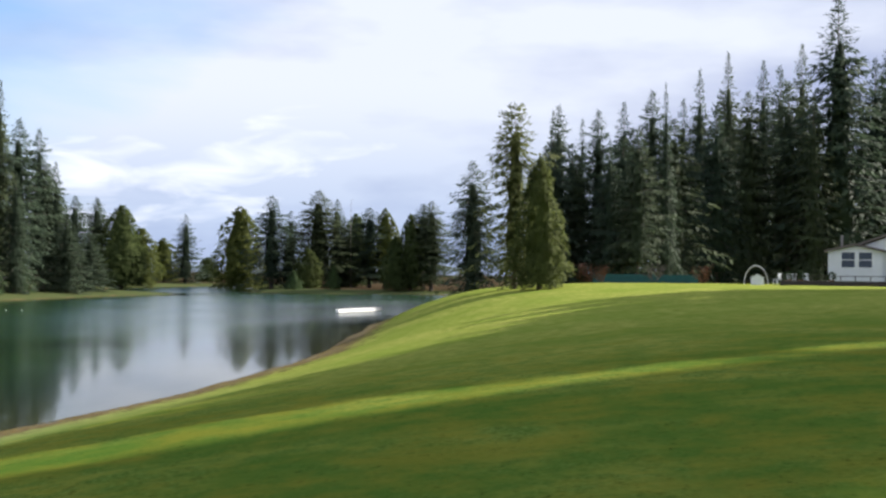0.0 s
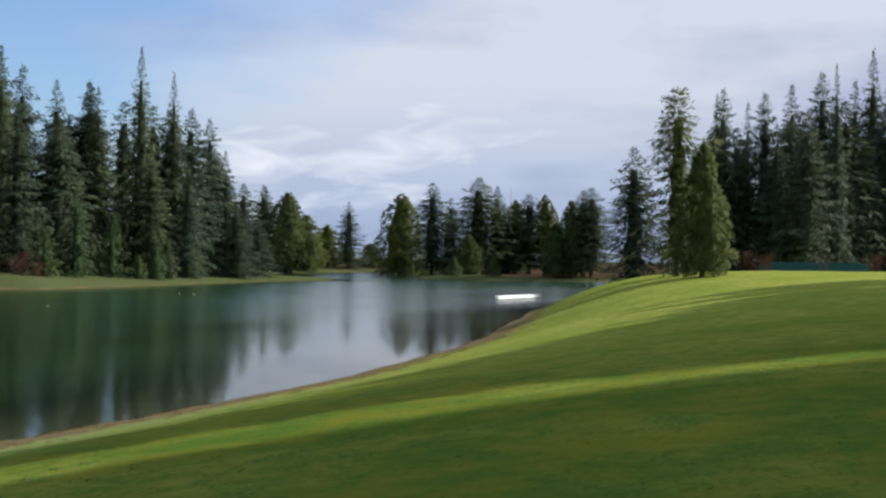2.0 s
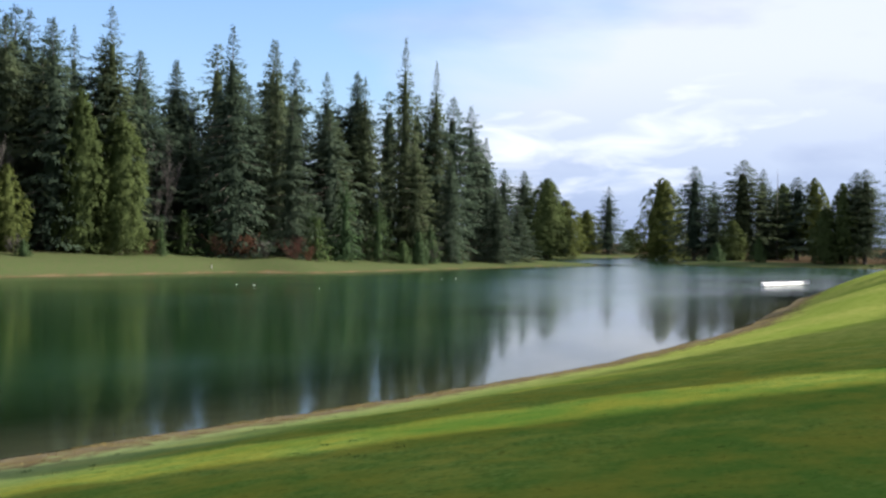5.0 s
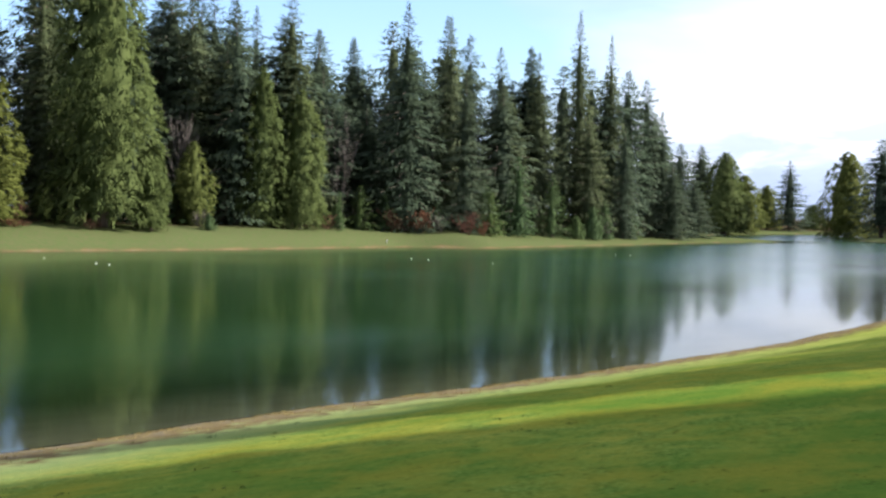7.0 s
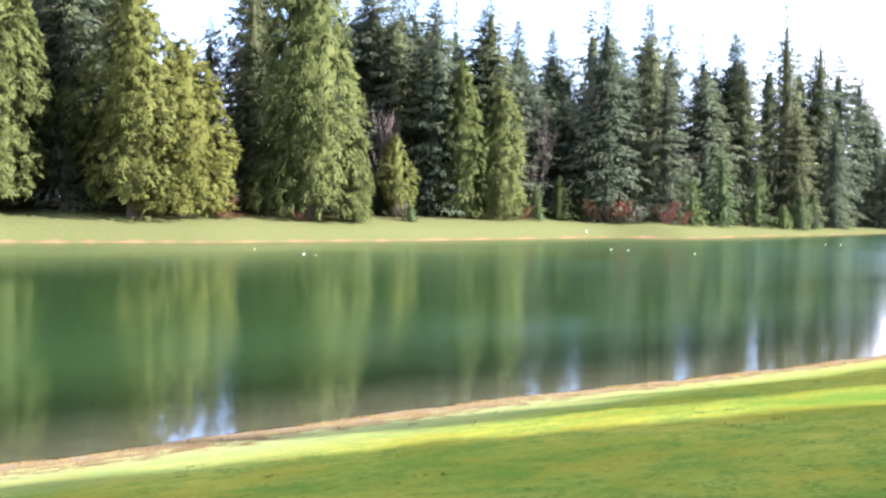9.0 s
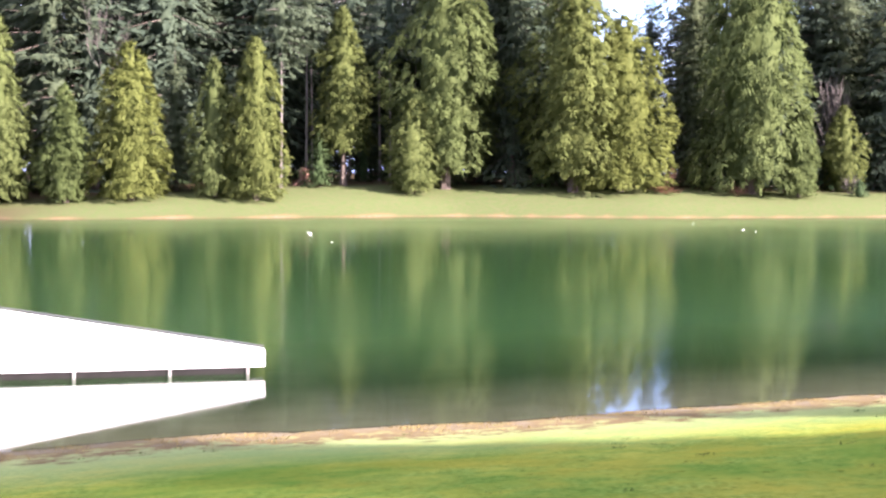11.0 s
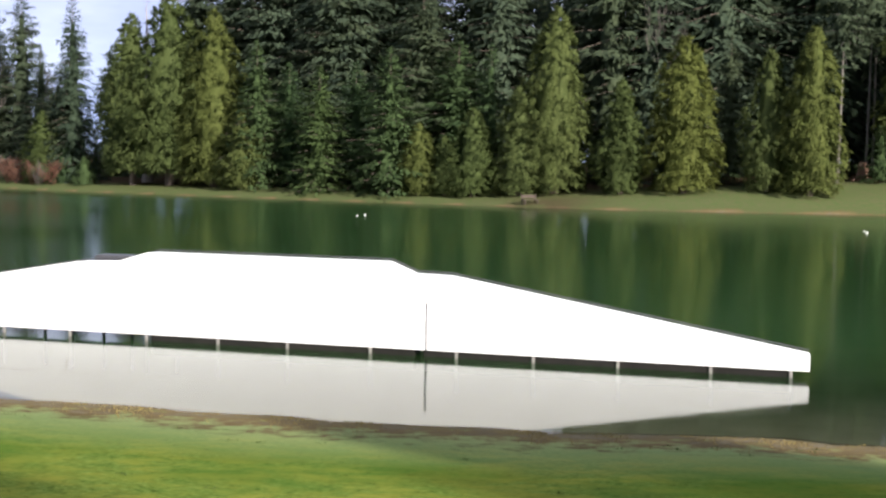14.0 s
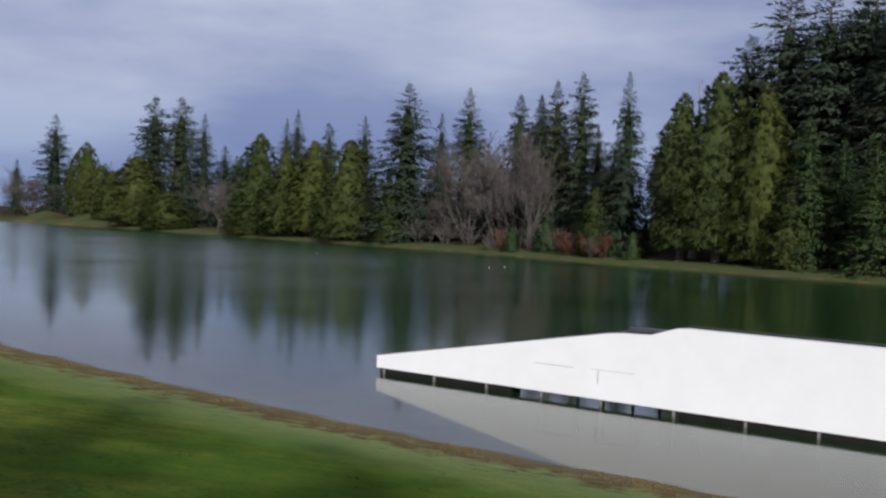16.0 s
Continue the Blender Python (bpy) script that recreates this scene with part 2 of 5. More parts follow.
    c = mix(n, l, under.outputs["Result"], c, mix(n, l, moss, (0.19, 0.20, 0.10), (0.38, 0.37, 0.22)))      # silt and pale stones of the bed
    floor = mix(n, l, patch, (0.03, 0.022, 0.013), (0.085, 0.06, 0.035))
    c = mix(n, l, sp.outputs["Green"], c, floor)
    l.new(c, b.inputs["Base Color"])
    tall = mix(n, l, 0.35, blade, moss)
    bump(n, l, b, tall, 0.9, 0.05)
    return m


def water_material():
    """Still green water: a mirror over murk that clears to the bed where it is shallow."""
    m, n, l, b = material("lake_water", 0.07)
    b.inputs["IOR"].default_value = 1.38
    geo, at, mp = n.new("ShaderNodeNewGeometry"), n.new("ShaderNodeAttribute"), n.new("ShaderNodeMapping")
    at.attribute_name = "depth"
    pos = geo.outputs["Position"]
    big = noise_tex(n, l, pos, 0.05, 3)
    c = mix(n, l, big, (0.013, 0.037, 0.011), (0.020, 0.049, 0.014))
    l.new(c, b.inputs["Base Color"])
    rip = noise_tex(n, l, pos, 1.6, 3, 0.5)
    bump(n, l, b, rip, 0.03, 0.05)
    calm = noise_tex(n, l, pos, 0.035, 3)
    lee, open_water, wind = n.new("ShaderNodeVectorMath"), n.new("ShaderNodeMapRange"), n.new("ShaderNodeMath")
    lee.operation = "DISTANCE"                        # calm in the lee of the near bank, roughened by a light wind further out
    lee.inputs[1].default_value = (0.0, 22.0, 0.0)
    open_water.interpolation_type = "SMOOTHSTEP"
    for key, value in (("From Min", 30.0), ("From Max", 130.0), ("To Min", 0.0), ("To Max", 0.09)):
        open_water.inputs[key].default_value = value
    l.new(pos, lee.inputs[0])
    l.new(lee.outputs["Value"], open_water.inputs["Value"])
    l.new(open_water.outputs["Result"], wind.inputs[1])
    l.new(wind.outputs["Value"], b.inputs["Roughness"])
    l.new(ramp(n, l, calm, [(0.4, (0.08, 0.08, 0.08)), (0.62, (0.13, 0.13, 0.13))]), wind.inputs[0])
    clear = n.new("ShaderNodeBsdfTransparent")
    clear.inputs["Color"].default_value = (0.95, 0.95, 0.88, 1)
    gloss = n.new("ShaderNodeBsdfGlossy")
    gloss.inputs["Roughness"].default_value = 0.04
    fr = n.new("ShaderNodeFresnel")
    fr.inputs["IOR"].default_value = 1.33
    shallow = n.new("ShaderNodeMixShader")
    l.new(fr.outputs["Fac"], shallow.inputs["Fac"])
    l.new(clear.outputs["BSDF"], shallow.inputs[1])
    l.new(gloss.outputs["BSDF"], shallow.inputs[2])
    both = n.new("ShaderNodeMixShader")
    l.new(at.outputs["Fac"], both.inputs["Fac"])
    l.new(shallow.outputs["Shader"], both.inputs[1])
    l.new(b.outputs["BSDF"], both.inputs[2])
    l.new(both.outputs["Shader"], n["Material Output"].inputs["Surface"])
    return m


def plain(name, colour, rough=0.6, metal=0.0, vary=0.12, scale=3.0, relief=0.0):
    m, n, l, b = material(name, rough, metal)
    tc = n.new("ShaderNodeTexCoord")
    f = noise_tex(n, l, tc.outputs["Object"], scale, 6, 0.65)
    lo = tuple(v * (1 - vary) for v in colour)
    hi = tuple(min(1, v * (1 + vary)) for v in colour)
    l.new(ramp(n, l, f, [(0.3, lo), (0.7, hi)]), b.inputs["Base Color"])
    if relief:
        bump(n, l, b, f, relief, 0.01)
    return m


LAWN, WATER = lawn_material(), water_material()
WHITE_PANEL = plain("white_plastic_sheet", (0.80, 0.80, 0.79), 0.45, 0, 0.03, 1.2)
SEAM_GREY = plain("grey_joint", (0.30, 0.29, 0.28), 0.7)
DARK_TRIM = plain("dark_trim", (0.05, 0.05, 0.055), 0.5)
# near-black that paints the shade in the gaps under the white boxes
SHADE_BLACK = plain("under_box_shade", (0.014, 0.013, 0.012), 0.9, 0, 0.3)
SHADE_BLACK.node_tree.nodes["Principled BSDF"].inputs["Specular IOR Level"].default_value = 0.1
POST_STEEL = plain("post_steel", (0.20, 0.19, 0.175), 0.6, 0.1, 0.2, 8.0)

# ---- ground ----
LAKE = [(-260, 300), (-150, 150), (-60, 56), (-33.5, 37.3), (-21, 29.1), (-13.6, 25.1), (-8.2, 22.35), (-5.5, 21.15), (-3.3, 20.3), (-1, 19.35), (1, 18.55), (4, 17.55), (6.7, 17.0),
        (11.5, 15.3), (14.6, 14.6), (20, 13.2), (28, 10.4), (38, 7.5), (43, 6.6), (56, 4.4), (73, 3.4), (93.5, 2.6), (108, -3),
        (130, -14), (180, -22), (217, -12), (232, -7), (232, 8), (225, 13), (228, 24), (245, 31), (300, 34), (322, 40), (322, 56), (270, 66), (222, 58), (212, 43),
        (205, 39), (192, 45), (164, 50), (125, 56.5), (122, 64), (93, 72), (76, 79.5), (62, 91), (28.6, 100), (6.5, 114), (-20, 134), (-49, 162), (-104, 199), (-203, 266)]
def shore(px, py):
    """Signed distance to the lake's edge: positive on land."""
    P = np.array(LAKE, float); Q = np.roll(P, -1, 0)
    d2 = np.full(px.shape, 1e12); inside = np.zeros(px.shape, bool)
    for (ax, ay), (bx, by) in zip(P, Q):
        ex, ey = bx - ax, by - ay
        t = np.clip(((px - ax) * ex + (py - ay) * ey) / (ex * ex + ey * ey), 0, 1)
        d2 = np.minimum(d2, (px - ax - t * ex) ** 2 + (py - ay - t * ey) ** 2)
        cr = (ay > py) != (by > py)
        inside ^= cr & (px < (bx - ax) * (py - ay) / (by - ay + 1e-12) + ax)
    return np.sqrt(d2) * np.where(inside, -1, 1)
def height(px, py):
    s = shore(px, py)
    near = np.clip((35 - py + 0.35 * px) / 20 - np.clip(-px / 60, 0, 3), 0, 1) * (px < 120) + (px >= 120) * np.clip((6 - py) / 12, 0, 1)
    near = np.where((px < 0) & (py < 60 - 0.9 * px) & (py < -1.05 * px + 20), 1.0, near)
    near = near * np.clip((134 - px) / 28, 0, 1)
    w = np.interp(px, [-60, 0, 30, 75], [15.2, 15.2, 12, 5.3])
    k = np.clip(s, 0, None)
    zn = 3.38 * (1 - np.exp(-(k / w) ** 1.35))
    zf = np.interp(px, [-60, 5, 20, 27, 37, 47, 57, 72, 89, 103, 119, 126, 146, 184], [1.25, 1.15, 1.15, 1.5, 2.2, 2.75, 3.1, 3.1, 2.75, 2.45, 2.5, 2.2, 1.5, 0.75]) * (1 - np.exp(-k / 6.0))
    z = near * zn + (1 - near) * zf + 0.05 * np.clip(k * 5, 0, 1)
    for mx, my, rise, spread in ((-188.5, 259.8, 2.5, 6.0), (-165.2, 244.4, 2.2, 7.0)):
        z = z + rise * np.exp(-((px - mx) ** 2 + (py - my) ** 2) / spread ** 2)
    return np.where(s < 0, np.maximum(-2.5, s * 0.11), z)


def link_mesh(name, verts, faces, mat, parent=None, label="", smooth=False, normals=None):
    me = bpy.data.meshes.new(name)
    me.from_pydata(verts, [], faces)
    me.materials.append(mat)
    if smooth:
        me.polygons.foreach_set("use_smooth", np.ones(len(me.polygons), bool))
    me.update()
    if normals is not None:
        me.normals_split_custom_set_from_vertices(normals.tolist())
    ob = new(name, me)
    ob.parent = parent
    return tagged(ob, label)


def part(name, bm, mat, parent, label=""):
    me = bpy.data.meshes.new(name)
    bm.to_mesh(me)
    bm.free()
    me.materials.append(mat)
    ob = new(name, me)
    ob.parent = parent
    return tagged(ob, label)


def box(bm, x0, x1, y0, y1, z0, z1, bevel=0.0):
    r = bmesh.ops.create_cube(bm, size=1, matrix=Matrix.Translation(((x0 + x1) / 2, (y0 + y1) / 2, (z0 + z1) / 2)) @ Matrix.Diagonal((x1 - x0, y1 - y0, z1 - z0, 1)))
    if bevel:
        bmesh.ops.bevel(bm, geom=list({e for v in r["verts"] for e in v.link_edges}), offset=bevel, segments=2, affect="EDGES")
    return bm


def grid_faces(nx, ny):
    i = np.arange(nx * ny).reshape(ny, nx)
    return np.stack([i[:-1, :-1], i[:-1, 1:], i[1:, 1:], i[1:, :-1]], -1).reshape(-1, 4)


def axis(n, fine, reach):
    """Coordinates that are dense near the middle and reach to the horizon."""
    u = np.linspace(-1, 1, n)
    k = 6.2
    return np.sinh(u * k) / np.sinh(k) * (reach - fine * n / 2) + u * fine * n / 2


gx, gy = axis(330, 0.65, 2600) + 12, axis(330, 0.65, 2600) + 14
GX, GY = np.meshgrid(gx, gy)
GZ = height(GX.ravel(), GY.ravel())
S = shore(GX.ravel(), GY.ravel())
rise = np.random.default_rng(3).normal(0, 0.012, GZ.size) * (S > 0.5)
ground = link_mesh("ground", np.stack([GX.ravel(), GY.ravel(), GZ + rise], 1), grid_faces(330, 330).tolist(), LAWN, smooth=True)
tagged(ground, "mown green lawn and woodland floor round the lake", "ground", kind="structure")
FAR_SIDE = (GY.ravel() > 30) | (GX.ravel() > 205)
wood_edge = np.interp(GX.ravel(), [-60, 0, 10, 60, 120, 200], [5, 5, 6, 11, 9, 10])
cover = np.zeros((GZ.size, 4))
cover[:, 0] = np.clip(S / np.where(FAR_SIDE, 1.2, 7.0), 0, 1)
cover[:, 1] = np.clip((S - wood_edge) / 2.0, 0, 1) * (FAR_SIDE & (GY.ravel() > 0.3 * -GX.ravel() + 20))
cover[:, 1] = np.maximum(cover[:, 1], 0.8 * np.exp(-((GX.ravel() - 24) ** 2 + (GY.ravel() - 104) ** 2) / 16) * (S > -0.5))
cover[:, 2] = np.where(FAR_SIDE, 0, np.clip((GX.ravel() - 20) / 20, 0, 1) * (GY.ravel() < 30))
cover[:, 3] = FAR_SIDE
ca = ground.data.color_attributes.new("cover", "FLOAT_COLOR", "POINT")
ca.data.foreach_set("color", cover.ravel())

wx, wy = np.linspace(-300, 340, 110), np.linspace(-40, 310, 90)
WX, WY = np.meshgrid(np.sort(np.concatenate([wx, np.linspace(-30, 60, 120)])), np.sort(np.concatenate([wy, np.linspace(0, 40, 80)])))
water = link_mesh("water", np.stack([WX.ravel(), WY.ravel(), np.zeros(WX.size)], 1), grid_faces(WX.shape[1], WX.shape[0]).tolist(), WATER, smooth=True)
tagged(water, "still dark green lake that mirrors trees and sky", "lake", kind="structure")
da = water.data.attributes.new("depth", "FLOAT", "POINT")
da.data.foreach_set("value", np.clip(-height(WX.ravel(), WY.ravel()) / 1.15, 0, 1))

# ---- trees ----
RNG = np.random.default_rng(11)


def kites(base, along, side, length, width, fold):
    """Many folded leaf sprays at once: a narrow kite each."""
    n = len(base)
    nrm = np.cross(along, side)
    L, W, F = length[:, None], width[:, None], fold[:, None]
    a = base
    b = base + along * L * 0.45 + side * W - nrm * F
    c = base + along * L
    d = base + along * L * 0.45 - side * W - nrm * F
    v = np.stack([a, b, c, d], 1).reshape(-1, 3)
    i = np.arange(n)[:, None] * 4
    f = np.concatenate([i + [0, 1, 2], i + [0, 2, 3]])
    return v, f


def unit(v):
    return v / np.maximum(np.linalg.norm(v, axis=-1, keepdims=True), 1e-9)


def tube(points, radii, sides=5):
    """A tapered limb along points."""
    points, radii = np.asarray(points, float), np.asarray(radii, float)
    t = unit(np.gradient(points, axis=0))
    ref = np.where(np.abs(t[:, 2:3]) > 0.9, [[1.0, 0, 0]], [[0, 0, 1.0]])
    u = unit(np.cross(t, ref))
    w = np.cross(t, u)
    a = np.linspace(0, 2 * np.pi, sides, endpoint=False)
    v = points[:, None] + radii[:, None, None] * (np.cos(a)[None, :, None] * u[:, None] + np.sin(a)[None, :, None] * w[:, None])
    f = []
    for k in range(len(points) - 1):
        for j in range(sides):
            f.append((k * sides + j, k * sides + (j + 1) % sides, (k + 1) * sides + (j + 1) % sides, (k + 1) * sides + j))
    return v.reshape(-1, 3), f


def joined(pieces):
    vs, fs, o = [], [], 0
    for v, f in pieces:
        vs.append(np.asarray(v))
        fs += [tuple(int(i) + o for i in q) for q in f]
        o += len(v)
    return np.concatenate(vs), fs


def needles(base, along, side, length, width, facing):
    """Many pointed sprays at once: a narrow triangle each, its upper face turned the way that the bough faces."""
    n = len(base)
    side = side * np.where(np.sum(np.cross(along, side) * facing, 1, keepdims=True) > 0, 1.0, -1.0)
    v = np.stack([base + side * width[:, None], base - side * width[:, None], base + along * length[:, None]], 1).reshape(-1, 3)
    return v, np.arange(n * 3).reshape(-1, 3)


def conifer(name, h, r, clear, rng, step=0.62, whorl=6, droop=0.35, power=0.8, spray=0.66, sparse=0.0, leaves=FIR_GREEN, label="", category="conifer", bark=BARK, dense=9.5, ragged=0.22, hang=0.5, heart=True, girth=0.013):
    """A fir or hemlock: whorls of drooping boughs, each a flat frond with hanging sprays."""
    root = tagged(new(name), label, category, group=category + "s of the woods")
    trunk_z = np.linspace(-0.6, h * 0.985, 9)
    bend = np.cumsum(rng.normal(0, 0.02, (9, 2)), 0)
    tr = girth * h * np.clip(1 - trunk_z / h, 0.02, 1) ** 0.9
    tr[0] *= 1.3
    pieces = [tube(np.concatenate([bend, trunk_z[:, None]], 1), tr, 7)]
    B, A, SD, LN, NV = [], [], [], [], []
    z = clear * h
    while z < h - 0.1:
        q = (z / h - clear) / (1 - clear)
        reach = r * (1 - q) ** power * (0.80 + 0.20 * min(1, q * 5)) + 0.12
        n = max(4, int(round(whorl * (1 if q < 0.8 else 0.75))))
        spin = rng.uniform(0, 6.28)
        for k in range(n):
            if rng.random() < sparse:
                continue
            az = spin + 6.283 * k / n + rng.normal(0, 0.25)
            ln = max(0.2, reach * (1 + rng.normal(0, ragged)) * (0.6 if rng.random() < 0.12 else 1))
            pitch = 0.32 * q - droop * (1 - q) + rng.normal(0, 0.12)
            out = np.array([math.cos(az), math.sin(az), 0])
            acr = np.array([-out[1], out[0], 0])
            o = np.array([np.interp(z, trunk_z, bend[:, 0]), np.interp(z, trunk_z, bend[:, 1]), z + rng.normal(0, 0.1)])
            m = max(7, int(ln * dense))
            u = 0.18 + 0.82 * (np.arange(m) + rng.random(m)) / m
            lift = ln * (u * math.sin(pitch) - droop * 0.45 * u ** 2 + 0.2 * droop * u ** 4)
            wide = 0.30 * ln * np.sin(np.clip(u, 0, 1) * 2.6) * rng.uniform(-1, 1, m)
            p = o + out * (ln * u * math.cos(pitch))[:, None] + acr * wide[:, None]
            p[:, 2] += lift - 0.45 * np.abs(wide) * rng.uniform(0.2, 1.2, m) + rng.normal(0, 0.07, m)
            al = unit(out * rng.uniform(0.35, 1.0, (m, 1)) * (1 - 2.2 * max(0, q - 0.72)) + acr * (np.sign(wide) * rng.uniform(0.0, 0.9, m))[:, None] + rng.normal(0, 0.22, (m, 3)) + np.array([0, 0, -hang + 4.0 * max(0, q - 0.72)]))
            sd = unit(np.cross(al, out * 0.6 + np.array([0, 0, 1.0]) + rng.normal(0, 0.45, (m, 3))))
            if ln > 2.2 and k % 2:
                j = np.array([0.0, 0.5, 0.95])
                pieces.append(tube(o + out * (ln * j * math.cos(pitch))[:, None] + np.array([0, 0, 1.0]) * (ln * (j * math.sin(pitch) - droop * 0.45 * j ** 2 + 0.2 * droop * j ** 4))[:, None], [0.04, 0.025, 0.008], 3))
            B.append(p); A.append(al); SD.append(sd)
            LN.append(spray * rng.uniform(0.55, 1.25, m) * np.clip(0.18 + ln / 2.8, 0.26, 1.0))
            NV.append(unit(out * 0.75 + acr * (wide / (0.3 * ln))[:, None] * 0.45 + np.array([0, 0, 0.62]) + rng.normal(0, 0.16, (1, 3)) + rng.normal(0, 0.14, (m, 3))))
        z += step * rng.uniform(0.75, 1.25) * (0.28 + 0.82 * (1 - q))
    B, A, SD, LN, NV = (np.concatenate(x) for x in (B, A, SD, LN, NV))
    v, f = needles(B, A, SD, LN, LN * 0.17 + 0.012, NV)
    nv = np.repeat(NV, 3, 0)
    if heart:                     # inner boughs that close the crown round the trunk
        cz = np.linspace(0.03, 0.84, 14)
        rim = 0.26 * r * (1 - cz) ** power * (0.80 + 0.20 * np.minimum(1, cz * 5))
        ca = np.linspace(0, 2 * np.pi, 9, endpoint=False)
        core = np.stack([np.outer(rim, np.cos(ca)), np.outer(rim, np.sin(ca)), np.outer(h * (clear + (1 - clear) * cz), np.ones(9))], -1)
        core = core * rng.uniform(0.6, 1.25, (14, 9, 1)) ** np.array([1, 1, 0.08])
        k = np.arange(13 * 9)
        nx = (k // 9) * 9 + (k + 1) % 9
        tri = np.concatenate([np.stack([k, nx, nx + 9], 1), np.stack([k, nx + 9, k + 9], 1)]) + len(v)
        v, f = np.concatenate([v, core.reshape(-1, 3)]), np.concatenate([f, tri])
        nv = np.concatenate([nv, unit(core.reshape(-1, 3) * np.array([1, 1, 0]) + np.array([0, 0, 0.3]))])
    tv, tf = joined(pieces)
    link_mesh("trunk", tv, tf, bark, root)
    link_mesh("crown", v, f.tolist(), leaves, root, normals=nv)
    root["size"] = (h, r)
    return root


def cedar(name, h, r, rng, leaves=CEDAR_GREEN, clear=0.03, label="", clumps=680, each=23, belly=0.22, spray=0.40, lobes=0):
    """A western cedar: a close crown of hanging fans, egg-shaped or with several lobes, drawn out to a point."""
    root = tagged(new(name), label, "cedar", group="cedars of the woods")
    tz = np.linspace(-0.5, h * 0.95, 7)
    tr = 0.018 * h * np.clip(1 - tz / h, 0.03, 1)
    tr[0] *= 1.6
    link_mesh("trunk", *tube(np.stack([0 * tz, 0 * tz, tz], 1), tr, 7), BARK, root)
    shape_q, shape_r = [0, belly * 0.4, belly, 0.45, 0.62, 0.78, 0.9, 0.97, 1], [0.78, 0.95, 1.0, 0.96, 0.82, 0.58, 0.34, 0.14, 0.01]
    q = 1 - rng.random(clumps) ** 0.72
    q = np.where(rng.random(clumps) < 0.06, rng.uniform(0.8, 1, clumps), q)
    az = rng.uniform(0, 6.283, clumps)
    prof = np.interp(q, shape_q, shape_r)
    for _ in range(30):
        a0, q0, amp = rng.uniform(0, 6.28), rng.uniform(0.0, 0.85), rng.uniform(-0.26, 0.26)
        prof = prof * (1 + amp * np.exp(-((np.cos(az - a0) - 1) * 4) ** 2 - ((q - q0) * 10) ** 2))
    rr = r * prof * (1.02 - 0.42 * rng.random(clumps) ** 1.6)
    out = np.stack([np.cos(az), np.sin(az), 0 * az], 1)
    z = h * (clear + (1 - clear) * q)
    cen = out * rr[:, None] + np.stack([0 * z, 0 * z, z], 1)
    for _ in range(lobes):        # lesser leaders beside the main one
        a0, far, low = rng.uniform(0, 6.28), rng.uniform(0.25, 0.5) * r, rng.uniform(0.72, 0.9)
        pick = (rng.random(clumps) < 0.22) & (q > 0.35)
        cen[pick] = (cen[pick] - np.array([0, 0, h * 0.35])) * np.array([0.62, 0.62, low * 0.95]) + np.array([far * math.cos(a0), far * math.sin(a0), h * 0.35])
    lean = unit(out * rng.uniform(0.35, 0.9, (clumps, 1)) + np.array([0, 0, -1.0]) * rng.uniform(0.35, 0.9, (clumps, 1)) + rng.normal(0, 0.2, (clumps, 3)) + np.array([0, 0, 1.9]) * np.clip(q[:, None] - 0.8, 0, 0.2) * 5)
    flat = unit(np.cross(lean, out) + rng.normal(0, 0.25, (clumps, 3)))
    n = clumps * each
    C, L, S, O = (np.repeat(x, each, 0) for x in (cen, lean, flat, out))
    size = np.repeat(np.clip(0.16 * r * (1 - q) + 0.22, 0.24, 0.75), each)[:, None]
    across, along = rng.uniform(-1, 1, (n, 1)), rng.uniform(-0.7, 0.7, (n, 1))
    p = C + S * across * size * 0.8 * (0.75 - 0.45 * along) + L * along * size - O * np.abs(across) * size * 0.25 + rng.normal(0, 0.07, (n, 3))
    al = unit(L + S * across * 0.7 + rng.normal(0, 0.25, (n, 3)))
    sd = unit(np.cross(al, O + rng.normal(0, 0.35, (n, 3))))
    ln = spray * rng.uniform(0.55, 1.3, n) * np.clip(0.62 + 0.09 * r, 0.7, 1.15)
    face = unit(O * 0.8 + np.array([0, 0, 0.45]) + S * across * 0.45 + np.repeat(rng.normal(0, 0.24, (clumps, 3)), each, 0) + rng.normal(0, 0.12, (n, 3)))
    v, f = needles(p, al, sd, ln, ln * 0.17, face)
    nv = np.repeat(face, 3, 0)
    # inner boughs that close the crown
    cz = np.linspace(0.02, 0.93, 12)
    cr = r * 0.52 * np.interp(cz, shape_q, shape_r)
    ca = np.linspace(0, 2 * np.pi, 14, endpoint=False)
    core = np.stack([np.outer(cr, np.cos(ca)), np.outer(cr, np.sin(ca)), np.outer(h * (clear + (1 - clear) * cz), np.ones(14))], -1)
    core = core * rng.uniform(0.75, 1.1, (12, 14, 1)) ** np.array([1, 1, 0.15])
    k = np.arange(11 * 14)
    nx = (k // 14) * 14 + (k + 1) % 14
    quads = np.concatenate([np.stack([k, nx, nx + 14], 1), np.stack([k, nx + 14, k + 14], 1)]) + len(v)
    v, f = np.concatenate([v, core.reshape(-1, 3)]), np.concatenate([f, quads])
    nv = np.concatenate([nv, unit(core.reshape(-1, 3) * np.array([1, 1, 0]) + np.array([0, 0, 0.1]))])
    link_mesh("crown", v, f.tolist(), leaves, root, normals=nv)
    root["size"] = (h, r)
    return root


